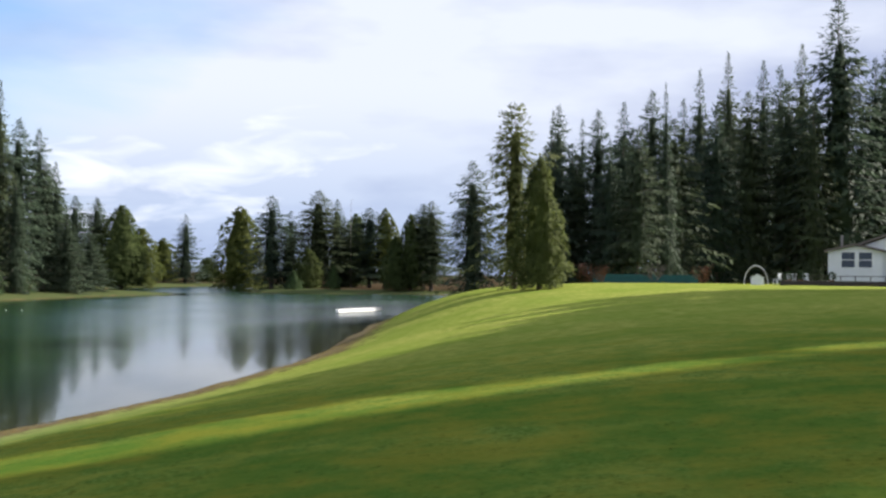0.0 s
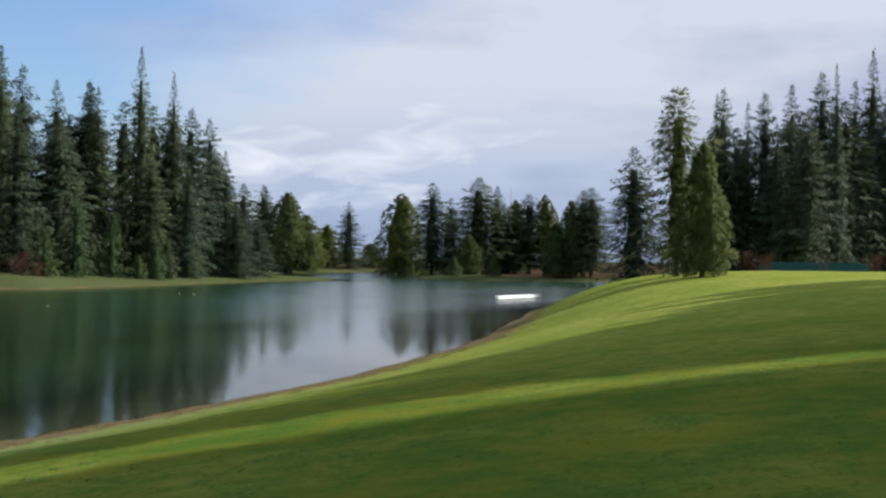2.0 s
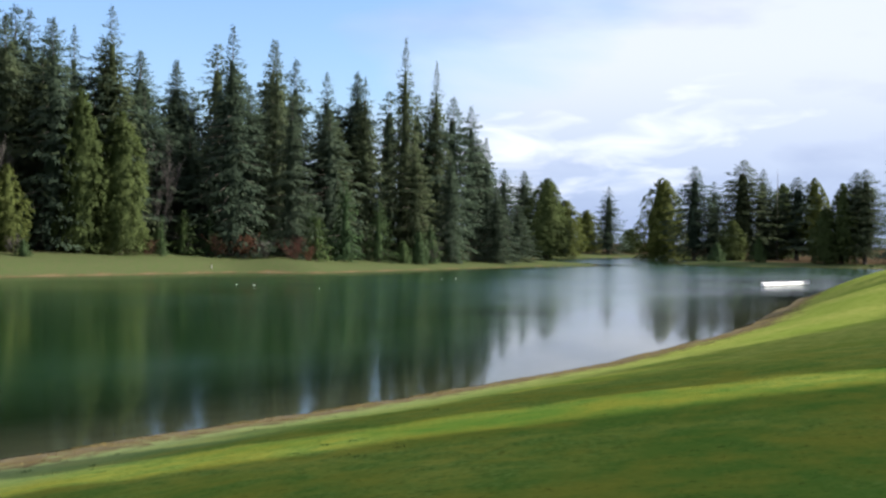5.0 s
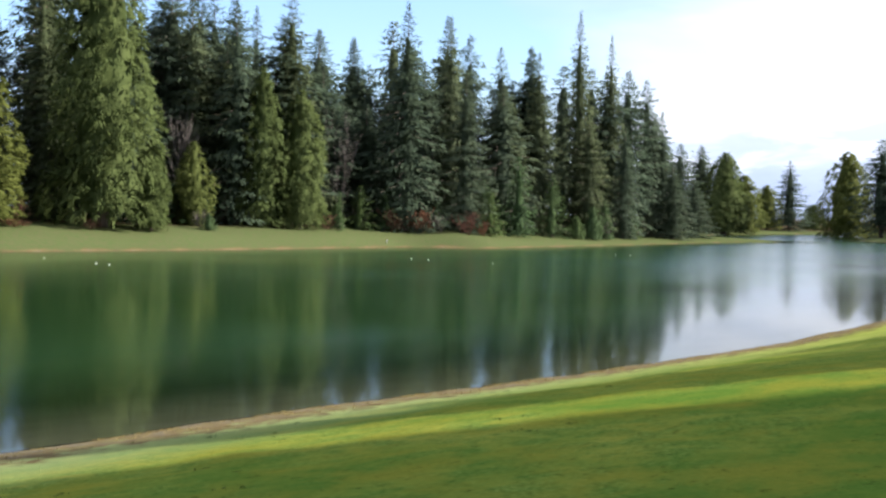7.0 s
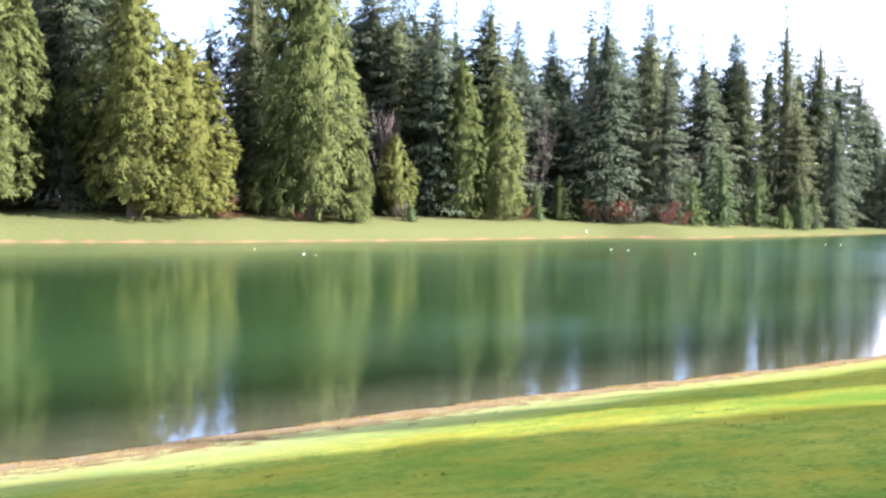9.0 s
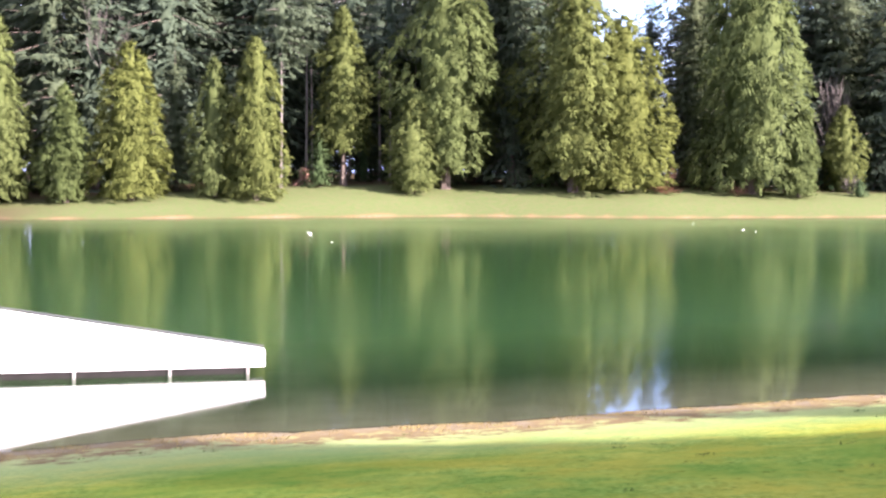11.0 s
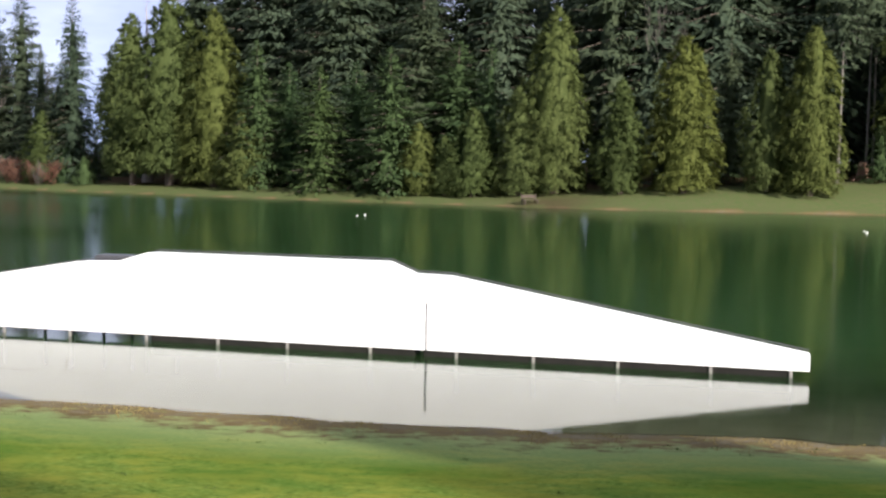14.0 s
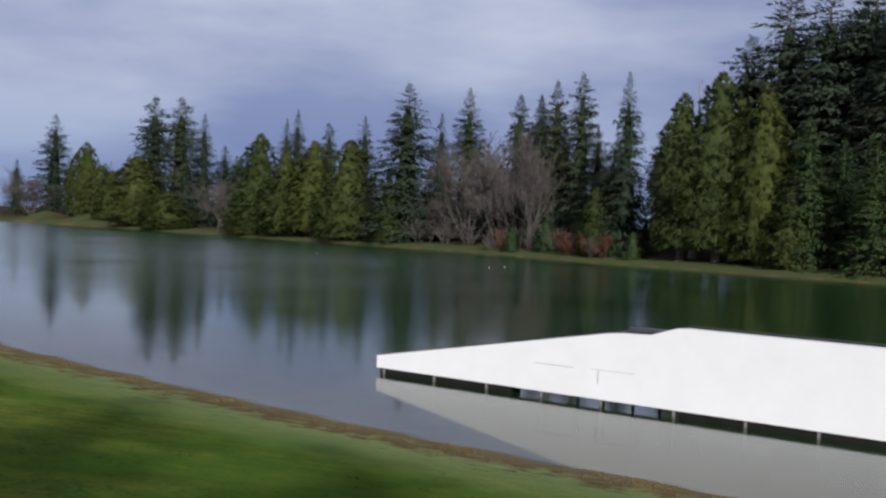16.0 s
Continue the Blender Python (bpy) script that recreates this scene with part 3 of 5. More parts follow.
def bare_tree(name, h, r, rng, label="", bark=TWIGS, stems=3, category="bare tree", first=0, thin=0.022, fan=0.2, forks=3):
    """A leafless tree: forking limbs down to fine twigs."""
    root = tagged(new(name), label, category, group="leafless shrubs and trees")
    big, fine = [], []

    def grow(p, d, ln, rad, level):
        k = 4 if level < 2 else 3 if level < 5 else 2
        pts = [p]
        for _ in range(k - 1):
            d = unit(d + rng.normal(0, 0.13, 3) + np.array([0, 0, 0.05]))
            pts.append(pts[-1] + d * ln / (k - 1))
        (big if level < 2 else fine).append(tube(pts, np.linspace(rad, rad * 0.55, k), 5 if level < 2 else 3))
        if level >= 5:
            return
        for _ in range(3 if level < 2 else forks):
            j = rng.integers(1, k)
            nd = unit(d + rng.normal(0, 0.48, 3) * np.array([r / h * 2.0, r / h * 2.0, 0.6]) + np.array([0, 0, 0.32]))
            grow(pts[j], nd, ln * rng.uniform(0.5, 0.78), max(rad * 0.5, thin), level + 1)

    for _ in range(stems):
        grow(np.array([*rng.normal(0, 0.25, 2), -0.3]), unit(np.array([*rng.normal(0, fan, 2), 1.0])), h * (0.36 if first == 0 else 0.55), (0.0055 * h + 0.03) * (1 if first == 0 else 0.4), first)
    tall = max(v[:, 2].max() for v, _ in big + fine)
    wide = np.percentile(np.concatenate([np.hypot(v[:, 0], v[:, 1]) for v, _ in big + fine]), 97)
    for nm, ps in (("limb", big), ("twig_mass", fine)):
        if ps:
            v, f = joined(ps)
            v = v * np.array([r / wide, r / wide, h / tall])
            link_mesh(nm, v, f, bark, root)
    root["size"] = (h, r)
    return root


def plant(proto, x, y, h, r, turn):
    ph, pr = proto["size"]
    z = float(height(np.array([x]), np.array([y]))[0]) - 0.05
    return copy_thing(proto, pose(x, y, z, 0, 0, turn) @ Matrix.Diagonal((r / pr, r / pr, h / ph, 1)))


FIR_LABEL = "tall dark green fir with drooping boughs at the wood's edge"
firs = [conifer("fir_tree", 24, 5.2, c, np.random.default_rng(20 + i), droop=dr, power=pw, label=FIR_LABEL, ragged=rg)
        for i, (c, dr, pw, rg) in enumerate([(0.02, 0.35, 0.80, 0.2), (0.05, 0.22, 0.90, 0.26), (0.10, 0.42, 0.74, 0.24), (0.03, 0.5, 0.95, 0.2), (0.12, 0.2, 0.72, 0.3)])]
low_firs = [conifer("fir_tree", 13, 3.4, 0.02, np.random.default_rng(25 + i), step=0.42, droop=0.28, power=0.72, spray=0.64, dense=8.5, leaves=YOUNG_GREEN, hang=0.25,
                    label="dense blue-green fir with boughs down to the grass") for i in range(2)]
cedars = [cedar("cedar_tree", 14, 3.2, np.random.default_rng(40 + i), label="dense yellow-green cedar with hanging foliage down to the grass", belly=b, lobes=lb)
          for i, (b, lb) in enumerate([(0.2, 0), (0.3, 1), (0.16, 0), (0.26, 2)])]
high_cedar = cedar("cedar_tree", 17, 2.8, np.random.default_rng(45), clear=0.2, label="slender yellow-green cedar with its bare lower trunk showing", belly=0.2)
poles = [conifer("fir_tree", 22, 3.0, 0.60, np.random.default_rng(30 + i), droop=0.3, power=0.6, label="tall fir with a long bare pale trunk", bark=PALE_BARK, ragged=0.3, girth=0.0075) for i in range(2)]
backs = [conifer("fir_tree", 24, 5.6, c, np.random.default_rng(35 + i), droop=0.38, power=0.8, step=0.9, dense=4.2, spray=0.95, label="dark green fir standing deep in the wood")
         for i, c in enumerate([0.06, 0.12, 0.2])]
big_cedars = [cedar("cedar_tree", 21, 4.9, np.random.default_rng(47 + i), clear=cl, label="broad old cedar with hanging olive-green foliage", clumps=1200, each=23, belly=bl, lobes=2) for i, (cl, bl) in enumerate([(0.03, 0.3), (0.08, 0.24)])]
shade_fir = conifer("fir_tree", 24, 5.6, 0.06, np.random.default_rng(39), droop=0.38, power=0.8, step=1.1, dense=2.4, spray=2.0, label="unseen dark green fir added to shade the near lawn")
hemlock = conifer("hemlock_tree", 20, 3.6, 0.08, np.random.default_rng(60), droop=0.45, power=0.42, sparse=0.12, leaves=HEMLOCK_GREEN, ragged=0.4,
                  label="olive-green hemlock with a ragged open crown")
young = conifer("young_fir", 8, 2.4, 0.03, np.random.default_rng(70), step=0.42, spray=0.60, dense=6.5, leaves=YOUNG_GREEN, label="young bright green fir at the wood's edge")
wide_bare = bare_tree("bare_tree", 12, 8, np.random.default_rng(88), "broad leafless grey-brown tree with a crown of fine twigs", stems=7, thin=0.018, fan=0.40, forks=4)
bares = [bare_tree("bare_tree", 13, 6, np.random.default_rng(80 + i), "leafless grey-brown tree with fine twigs", stems=s) for i, s in enumerate([4, 3, 2])]
snag = conifer("dead_tree", 20, 1.0, 0.25, np.random.default_rng(90), sparse=0.6, spray=0.25, dense=5.0, heart=False, leaves=GREY_WOOD, bark=GREY_WOOD, label="bare grey snag of a dead conifer", category="dead tree")
green_bush = cedar("bush", 5, 3.0, np.random.default_rng(96), leaves=YOUNG_GREEN, label="low green evergreen shrub beside the grass", clumps=160, each=20, belly=0.3)
tagged(green_bush, category="bush", group="evergreen shrubs")
red_bush = bare_tree("bush", 2.4, 1.9, np.random.default_rng(95), "red-brown leafless shrub at the wood's edge", RED_TWIGS, stems=8, category="bush", first=2, thin=0.02)
brown_bush = bare_tree("bush", 2.4, 1.9, np.random.default_rng(97), "dull brown leafless shrub under the trees", TWIGS, stems=8, category="bush", first=2, thin=0.02)

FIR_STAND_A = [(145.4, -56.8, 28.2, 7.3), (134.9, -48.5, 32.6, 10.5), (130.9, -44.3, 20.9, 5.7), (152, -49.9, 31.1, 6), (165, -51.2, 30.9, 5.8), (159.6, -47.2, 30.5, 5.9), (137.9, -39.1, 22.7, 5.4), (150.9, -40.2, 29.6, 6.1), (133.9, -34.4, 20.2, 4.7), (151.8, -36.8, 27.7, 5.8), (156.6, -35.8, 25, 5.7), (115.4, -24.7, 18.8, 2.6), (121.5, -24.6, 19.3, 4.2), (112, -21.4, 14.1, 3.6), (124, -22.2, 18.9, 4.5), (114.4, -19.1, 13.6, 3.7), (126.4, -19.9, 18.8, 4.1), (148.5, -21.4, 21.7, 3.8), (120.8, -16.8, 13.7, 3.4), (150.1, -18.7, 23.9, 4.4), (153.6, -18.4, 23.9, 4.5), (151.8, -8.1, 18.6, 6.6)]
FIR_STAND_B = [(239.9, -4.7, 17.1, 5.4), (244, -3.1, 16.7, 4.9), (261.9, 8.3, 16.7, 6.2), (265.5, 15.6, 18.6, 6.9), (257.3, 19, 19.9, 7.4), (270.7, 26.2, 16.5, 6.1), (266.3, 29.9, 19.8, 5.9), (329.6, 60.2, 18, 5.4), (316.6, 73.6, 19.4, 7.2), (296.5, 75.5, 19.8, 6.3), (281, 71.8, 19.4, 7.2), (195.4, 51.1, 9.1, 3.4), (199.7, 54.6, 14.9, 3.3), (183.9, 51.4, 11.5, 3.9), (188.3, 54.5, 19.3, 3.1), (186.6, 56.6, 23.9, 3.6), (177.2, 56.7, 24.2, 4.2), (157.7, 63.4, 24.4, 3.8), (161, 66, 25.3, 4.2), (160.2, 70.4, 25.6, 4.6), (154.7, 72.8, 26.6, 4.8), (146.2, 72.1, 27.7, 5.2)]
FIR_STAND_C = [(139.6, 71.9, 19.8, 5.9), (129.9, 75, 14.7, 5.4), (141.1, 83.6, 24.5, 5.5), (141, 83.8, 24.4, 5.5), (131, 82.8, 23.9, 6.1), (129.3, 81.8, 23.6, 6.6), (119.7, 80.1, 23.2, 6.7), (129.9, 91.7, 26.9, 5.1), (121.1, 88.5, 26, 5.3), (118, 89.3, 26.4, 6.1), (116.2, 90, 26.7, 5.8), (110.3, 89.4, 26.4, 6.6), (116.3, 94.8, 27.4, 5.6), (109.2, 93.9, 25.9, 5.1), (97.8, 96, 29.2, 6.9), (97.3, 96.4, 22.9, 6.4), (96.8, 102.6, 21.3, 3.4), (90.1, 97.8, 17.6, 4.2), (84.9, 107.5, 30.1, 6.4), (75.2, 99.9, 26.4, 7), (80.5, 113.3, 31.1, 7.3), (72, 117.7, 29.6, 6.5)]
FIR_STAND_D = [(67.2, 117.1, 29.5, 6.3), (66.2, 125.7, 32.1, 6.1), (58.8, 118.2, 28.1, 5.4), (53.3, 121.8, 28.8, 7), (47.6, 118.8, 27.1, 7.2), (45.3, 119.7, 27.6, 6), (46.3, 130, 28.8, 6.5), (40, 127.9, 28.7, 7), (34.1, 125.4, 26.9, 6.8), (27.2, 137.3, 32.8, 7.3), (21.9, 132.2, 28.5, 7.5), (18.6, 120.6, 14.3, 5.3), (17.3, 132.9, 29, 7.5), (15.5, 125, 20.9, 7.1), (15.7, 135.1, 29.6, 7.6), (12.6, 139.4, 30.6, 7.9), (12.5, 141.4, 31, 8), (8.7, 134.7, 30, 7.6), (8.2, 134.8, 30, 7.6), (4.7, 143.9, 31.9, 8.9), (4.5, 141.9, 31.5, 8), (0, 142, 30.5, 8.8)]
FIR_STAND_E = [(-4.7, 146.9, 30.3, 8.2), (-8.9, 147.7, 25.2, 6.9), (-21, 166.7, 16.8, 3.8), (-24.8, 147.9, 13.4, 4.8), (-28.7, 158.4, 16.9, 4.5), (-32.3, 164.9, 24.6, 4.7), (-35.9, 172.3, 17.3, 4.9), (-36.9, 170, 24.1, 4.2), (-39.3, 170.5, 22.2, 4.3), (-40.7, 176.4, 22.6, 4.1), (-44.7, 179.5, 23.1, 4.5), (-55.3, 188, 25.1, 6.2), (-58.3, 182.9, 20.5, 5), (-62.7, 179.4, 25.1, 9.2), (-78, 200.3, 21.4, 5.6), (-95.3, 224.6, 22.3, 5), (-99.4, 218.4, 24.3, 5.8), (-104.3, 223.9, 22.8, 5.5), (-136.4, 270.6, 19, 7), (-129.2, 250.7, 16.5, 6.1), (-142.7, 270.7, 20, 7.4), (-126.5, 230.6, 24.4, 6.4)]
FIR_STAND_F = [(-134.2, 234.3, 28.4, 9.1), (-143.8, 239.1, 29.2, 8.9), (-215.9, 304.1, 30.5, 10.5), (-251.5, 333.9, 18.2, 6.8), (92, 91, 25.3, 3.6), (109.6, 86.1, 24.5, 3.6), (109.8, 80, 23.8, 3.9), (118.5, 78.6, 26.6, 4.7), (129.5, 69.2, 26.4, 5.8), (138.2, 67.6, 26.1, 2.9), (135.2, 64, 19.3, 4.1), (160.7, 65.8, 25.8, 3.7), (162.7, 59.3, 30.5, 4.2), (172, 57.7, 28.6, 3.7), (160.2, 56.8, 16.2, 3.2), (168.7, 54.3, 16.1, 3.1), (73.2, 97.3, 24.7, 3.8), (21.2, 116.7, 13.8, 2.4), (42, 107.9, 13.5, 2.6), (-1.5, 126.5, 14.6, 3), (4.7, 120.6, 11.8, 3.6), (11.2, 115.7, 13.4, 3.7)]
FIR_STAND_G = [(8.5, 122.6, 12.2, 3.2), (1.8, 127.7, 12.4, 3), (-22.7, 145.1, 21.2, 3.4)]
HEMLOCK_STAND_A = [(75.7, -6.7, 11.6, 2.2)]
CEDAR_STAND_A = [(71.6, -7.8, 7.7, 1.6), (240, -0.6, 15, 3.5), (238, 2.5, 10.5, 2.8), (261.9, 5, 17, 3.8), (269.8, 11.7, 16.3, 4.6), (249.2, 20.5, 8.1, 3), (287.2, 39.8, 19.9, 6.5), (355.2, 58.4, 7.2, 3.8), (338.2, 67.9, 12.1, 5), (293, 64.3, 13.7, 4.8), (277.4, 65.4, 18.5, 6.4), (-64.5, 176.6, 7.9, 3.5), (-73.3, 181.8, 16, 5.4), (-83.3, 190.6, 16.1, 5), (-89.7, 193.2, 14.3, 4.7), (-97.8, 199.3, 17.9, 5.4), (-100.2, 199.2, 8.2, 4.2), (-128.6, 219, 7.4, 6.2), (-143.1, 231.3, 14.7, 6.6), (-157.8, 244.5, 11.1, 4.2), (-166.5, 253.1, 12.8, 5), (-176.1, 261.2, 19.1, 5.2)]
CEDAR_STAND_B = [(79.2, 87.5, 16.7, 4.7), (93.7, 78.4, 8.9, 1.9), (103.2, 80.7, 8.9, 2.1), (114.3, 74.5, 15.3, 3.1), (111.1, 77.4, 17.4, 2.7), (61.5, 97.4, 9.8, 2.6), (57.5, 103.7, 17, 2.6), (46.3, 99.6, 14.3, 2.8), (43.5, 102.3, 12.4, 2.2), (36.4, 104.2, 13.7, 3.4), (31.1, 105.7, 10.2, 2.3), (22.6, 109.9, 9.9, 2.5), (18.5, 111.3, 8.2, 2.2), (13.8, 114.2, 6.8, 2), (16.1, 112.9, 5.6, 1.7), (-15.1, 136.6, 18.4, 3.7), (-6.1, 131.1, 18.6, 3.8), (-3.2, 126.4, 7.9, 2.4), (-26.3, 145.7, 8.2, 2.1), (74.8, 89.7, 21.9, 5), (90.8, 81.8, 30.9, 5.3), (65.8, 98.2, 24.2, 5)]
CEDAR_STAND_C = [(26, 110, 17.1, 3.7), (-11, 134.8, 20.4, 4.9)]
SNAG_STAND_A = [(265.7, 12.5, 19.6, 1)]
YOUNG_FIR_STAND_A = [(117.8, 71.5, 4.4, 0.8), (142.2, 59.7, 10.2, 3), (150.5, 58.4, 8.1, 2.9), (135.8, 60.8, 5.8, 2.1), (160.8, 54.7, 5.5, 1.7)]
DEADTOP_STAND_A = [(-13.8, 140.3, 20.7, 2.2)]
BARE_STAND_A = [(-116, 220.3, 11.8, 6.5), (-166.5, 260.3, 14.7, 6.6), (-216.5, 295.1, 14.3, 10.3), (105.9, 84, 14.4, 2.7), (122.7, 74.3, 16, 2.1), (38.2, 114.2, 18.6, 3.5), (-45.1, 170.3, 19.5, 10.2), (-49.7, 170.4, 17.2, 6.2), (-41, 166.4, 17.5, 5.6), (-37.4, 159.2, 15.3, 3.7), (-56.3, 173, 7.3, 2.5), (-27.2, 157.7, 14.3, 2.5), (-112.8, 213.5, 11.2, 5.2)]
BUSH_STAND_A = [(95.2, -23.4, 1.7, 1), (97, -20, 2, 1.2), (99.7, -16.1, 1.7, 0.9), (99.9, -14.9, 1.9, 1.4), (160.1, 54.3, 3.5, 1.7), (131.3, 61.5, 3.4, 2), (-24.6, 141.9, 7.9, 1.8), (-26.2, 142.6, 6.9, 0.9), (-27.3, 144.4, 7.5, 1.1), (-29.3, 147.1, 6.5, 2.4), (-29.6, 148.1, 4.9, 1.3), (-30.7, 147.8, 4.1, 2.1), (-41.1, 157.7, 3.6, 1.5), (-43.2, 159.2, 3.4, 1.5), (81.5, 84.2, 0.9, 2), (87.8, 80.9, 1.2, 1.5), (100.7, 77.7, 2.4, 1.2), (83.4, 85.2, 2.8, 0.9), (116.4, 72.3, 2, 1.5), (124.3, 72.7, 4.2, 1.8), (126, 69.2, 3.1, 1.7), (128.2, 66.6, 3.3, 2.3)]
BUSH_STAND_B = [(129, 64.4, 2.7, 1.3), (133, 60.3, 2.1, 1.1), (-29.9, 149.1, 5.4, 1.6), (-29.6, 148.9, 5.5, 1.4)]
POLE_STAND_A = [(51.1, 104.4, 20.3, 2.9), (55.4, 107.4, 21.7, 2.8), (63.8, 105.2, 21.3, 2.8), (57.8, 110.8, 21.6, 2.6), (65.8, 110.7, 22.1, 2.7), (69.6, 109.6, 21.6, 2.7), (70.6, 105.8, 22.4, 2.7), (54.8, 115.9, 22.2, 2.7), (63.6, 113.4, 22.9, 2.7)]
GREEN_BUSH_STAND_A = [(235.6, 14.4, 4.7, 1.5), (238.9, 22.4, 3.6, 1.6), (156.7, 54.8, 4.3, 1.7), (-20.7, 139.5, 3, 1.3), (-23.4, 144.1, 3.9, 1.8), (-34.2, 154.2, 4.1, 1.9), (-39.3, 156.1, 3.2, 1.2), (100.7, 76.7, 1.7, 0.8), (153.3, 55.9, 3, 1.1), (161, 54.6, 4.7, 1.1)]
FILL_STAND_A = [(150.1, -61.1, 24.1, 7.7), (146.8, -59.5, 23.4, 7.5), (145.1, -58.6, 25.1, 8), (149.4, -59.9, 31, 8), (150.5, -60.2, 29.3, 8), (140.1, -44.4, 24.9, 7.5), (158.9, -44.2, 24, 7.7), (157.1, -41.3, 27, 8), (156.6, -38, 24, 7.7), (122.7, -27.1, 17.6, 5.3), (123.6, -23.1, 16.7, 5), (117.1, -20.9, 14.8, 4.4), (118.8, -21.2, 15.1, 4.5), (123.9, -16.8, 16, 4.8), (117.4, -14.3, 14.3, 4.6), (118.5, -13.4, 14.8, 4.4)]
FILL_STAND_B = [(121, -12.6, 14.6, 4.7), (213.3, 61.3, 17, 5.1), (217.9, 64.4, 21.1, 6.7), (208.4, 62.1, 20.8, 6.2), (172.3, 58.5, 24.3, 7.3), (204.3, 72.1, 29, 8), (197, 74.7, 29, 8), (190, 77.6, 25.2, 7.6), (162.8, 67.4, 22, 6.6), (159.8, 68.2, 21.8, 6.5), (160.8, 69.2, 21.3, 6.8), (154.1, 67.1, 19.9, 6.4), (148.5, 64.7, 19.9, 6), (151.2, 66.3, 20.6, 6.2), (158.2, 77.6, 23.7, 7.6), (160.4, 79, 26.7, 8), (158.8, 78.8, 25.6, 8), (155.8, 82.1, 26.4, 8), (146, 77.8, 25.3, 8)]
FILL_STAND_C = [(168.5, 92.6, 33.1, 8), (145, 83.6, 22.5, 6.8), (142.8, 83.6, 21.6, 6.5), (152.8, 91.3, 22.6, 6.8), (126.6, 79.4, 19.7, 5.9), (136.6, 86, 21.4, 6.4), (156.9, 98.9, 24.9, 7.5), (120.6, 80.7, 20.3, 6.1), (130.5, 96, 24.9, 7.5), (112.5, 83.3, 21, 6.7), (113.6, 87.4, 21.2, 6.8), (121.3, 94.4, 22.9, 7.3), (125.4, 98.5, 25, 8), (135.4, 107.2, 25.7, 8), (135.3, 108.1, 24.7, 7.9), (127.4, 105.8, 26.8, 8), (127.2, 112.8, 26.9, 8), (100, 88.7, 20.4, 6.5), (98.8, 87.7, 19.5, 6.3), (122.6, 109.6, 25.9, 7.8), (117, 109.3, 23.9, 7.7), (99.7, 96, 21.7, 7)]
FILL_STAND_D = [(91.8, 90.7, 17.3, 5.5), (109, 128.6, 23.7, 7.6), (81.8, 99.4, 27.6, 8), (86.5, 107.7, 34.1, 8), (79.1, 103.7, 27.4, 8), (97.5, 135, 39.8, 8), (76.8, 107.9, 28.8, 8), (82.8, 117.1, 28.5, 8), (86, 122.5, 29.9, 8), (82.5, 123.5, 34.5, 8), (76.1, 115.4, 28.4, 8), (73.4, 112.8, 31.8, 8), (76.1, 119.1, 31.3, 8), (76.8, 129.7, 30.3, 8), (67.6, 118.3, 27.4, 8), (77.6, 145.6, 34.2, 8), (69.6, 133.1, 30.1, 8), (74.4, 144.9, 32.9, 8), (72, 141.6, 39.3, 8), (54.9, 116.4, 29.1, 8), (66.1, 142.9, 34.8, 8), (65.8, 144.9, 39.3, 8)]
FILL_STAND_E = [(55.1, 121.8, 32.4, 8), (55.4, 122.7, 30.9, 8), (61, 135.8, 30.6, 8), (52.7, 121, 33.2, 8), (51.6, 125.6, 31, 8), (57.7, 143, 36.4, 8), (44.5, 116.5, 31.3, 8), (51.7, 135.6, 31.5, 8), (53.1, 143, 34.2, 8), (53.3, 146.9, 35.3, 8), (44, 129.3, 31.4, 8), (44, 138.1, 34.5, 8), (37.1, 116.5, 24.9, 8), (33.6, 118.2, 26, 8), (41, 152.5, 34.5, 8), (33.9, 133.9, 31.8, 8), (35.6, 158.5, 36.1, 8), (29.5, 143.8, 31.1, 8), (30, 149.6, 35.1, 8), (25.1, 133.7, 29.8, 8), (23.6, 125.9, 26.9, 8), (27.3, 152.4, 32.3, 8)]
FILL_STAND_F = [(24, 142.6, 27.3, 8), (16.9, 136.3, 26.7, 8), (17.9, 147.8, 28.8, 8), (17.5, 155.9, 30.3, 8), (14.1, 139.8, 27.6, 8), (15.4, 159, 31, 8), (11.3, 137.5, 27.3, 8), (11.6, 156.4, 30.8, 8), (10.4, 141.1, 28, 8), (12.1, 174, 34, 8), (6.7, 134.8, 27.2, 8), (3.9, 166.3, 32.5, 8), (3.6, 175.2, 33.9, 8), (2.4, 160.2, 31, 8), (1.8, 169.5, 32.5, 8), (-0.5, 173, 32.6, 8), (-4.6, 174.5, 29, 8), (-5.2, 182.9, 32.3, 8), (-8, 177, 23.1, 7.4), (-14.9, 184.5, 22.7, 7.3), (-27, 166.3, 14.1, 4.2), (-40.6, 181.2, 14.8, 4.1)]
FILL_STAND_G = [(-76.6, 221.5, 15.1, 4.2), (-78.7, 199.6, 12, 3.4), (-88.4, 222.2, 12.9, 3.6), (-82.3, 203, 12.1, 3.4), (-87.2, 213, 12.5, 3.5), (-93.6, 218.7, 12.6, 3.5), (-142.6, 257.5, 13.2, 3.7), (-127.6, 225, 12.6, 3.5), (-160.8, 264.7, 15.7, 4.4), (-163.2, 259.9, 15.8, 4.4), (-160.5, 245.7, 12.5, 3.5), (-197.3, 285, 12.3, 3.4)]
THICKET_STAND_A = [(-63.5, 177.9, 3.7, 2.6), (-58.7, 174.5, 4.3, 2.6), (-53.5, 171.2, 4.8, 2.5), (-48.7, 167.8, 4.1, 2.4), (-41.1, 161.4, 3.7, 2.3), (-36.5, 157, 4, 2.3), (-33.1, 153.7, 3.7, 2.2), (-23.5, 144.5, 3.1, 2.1)]
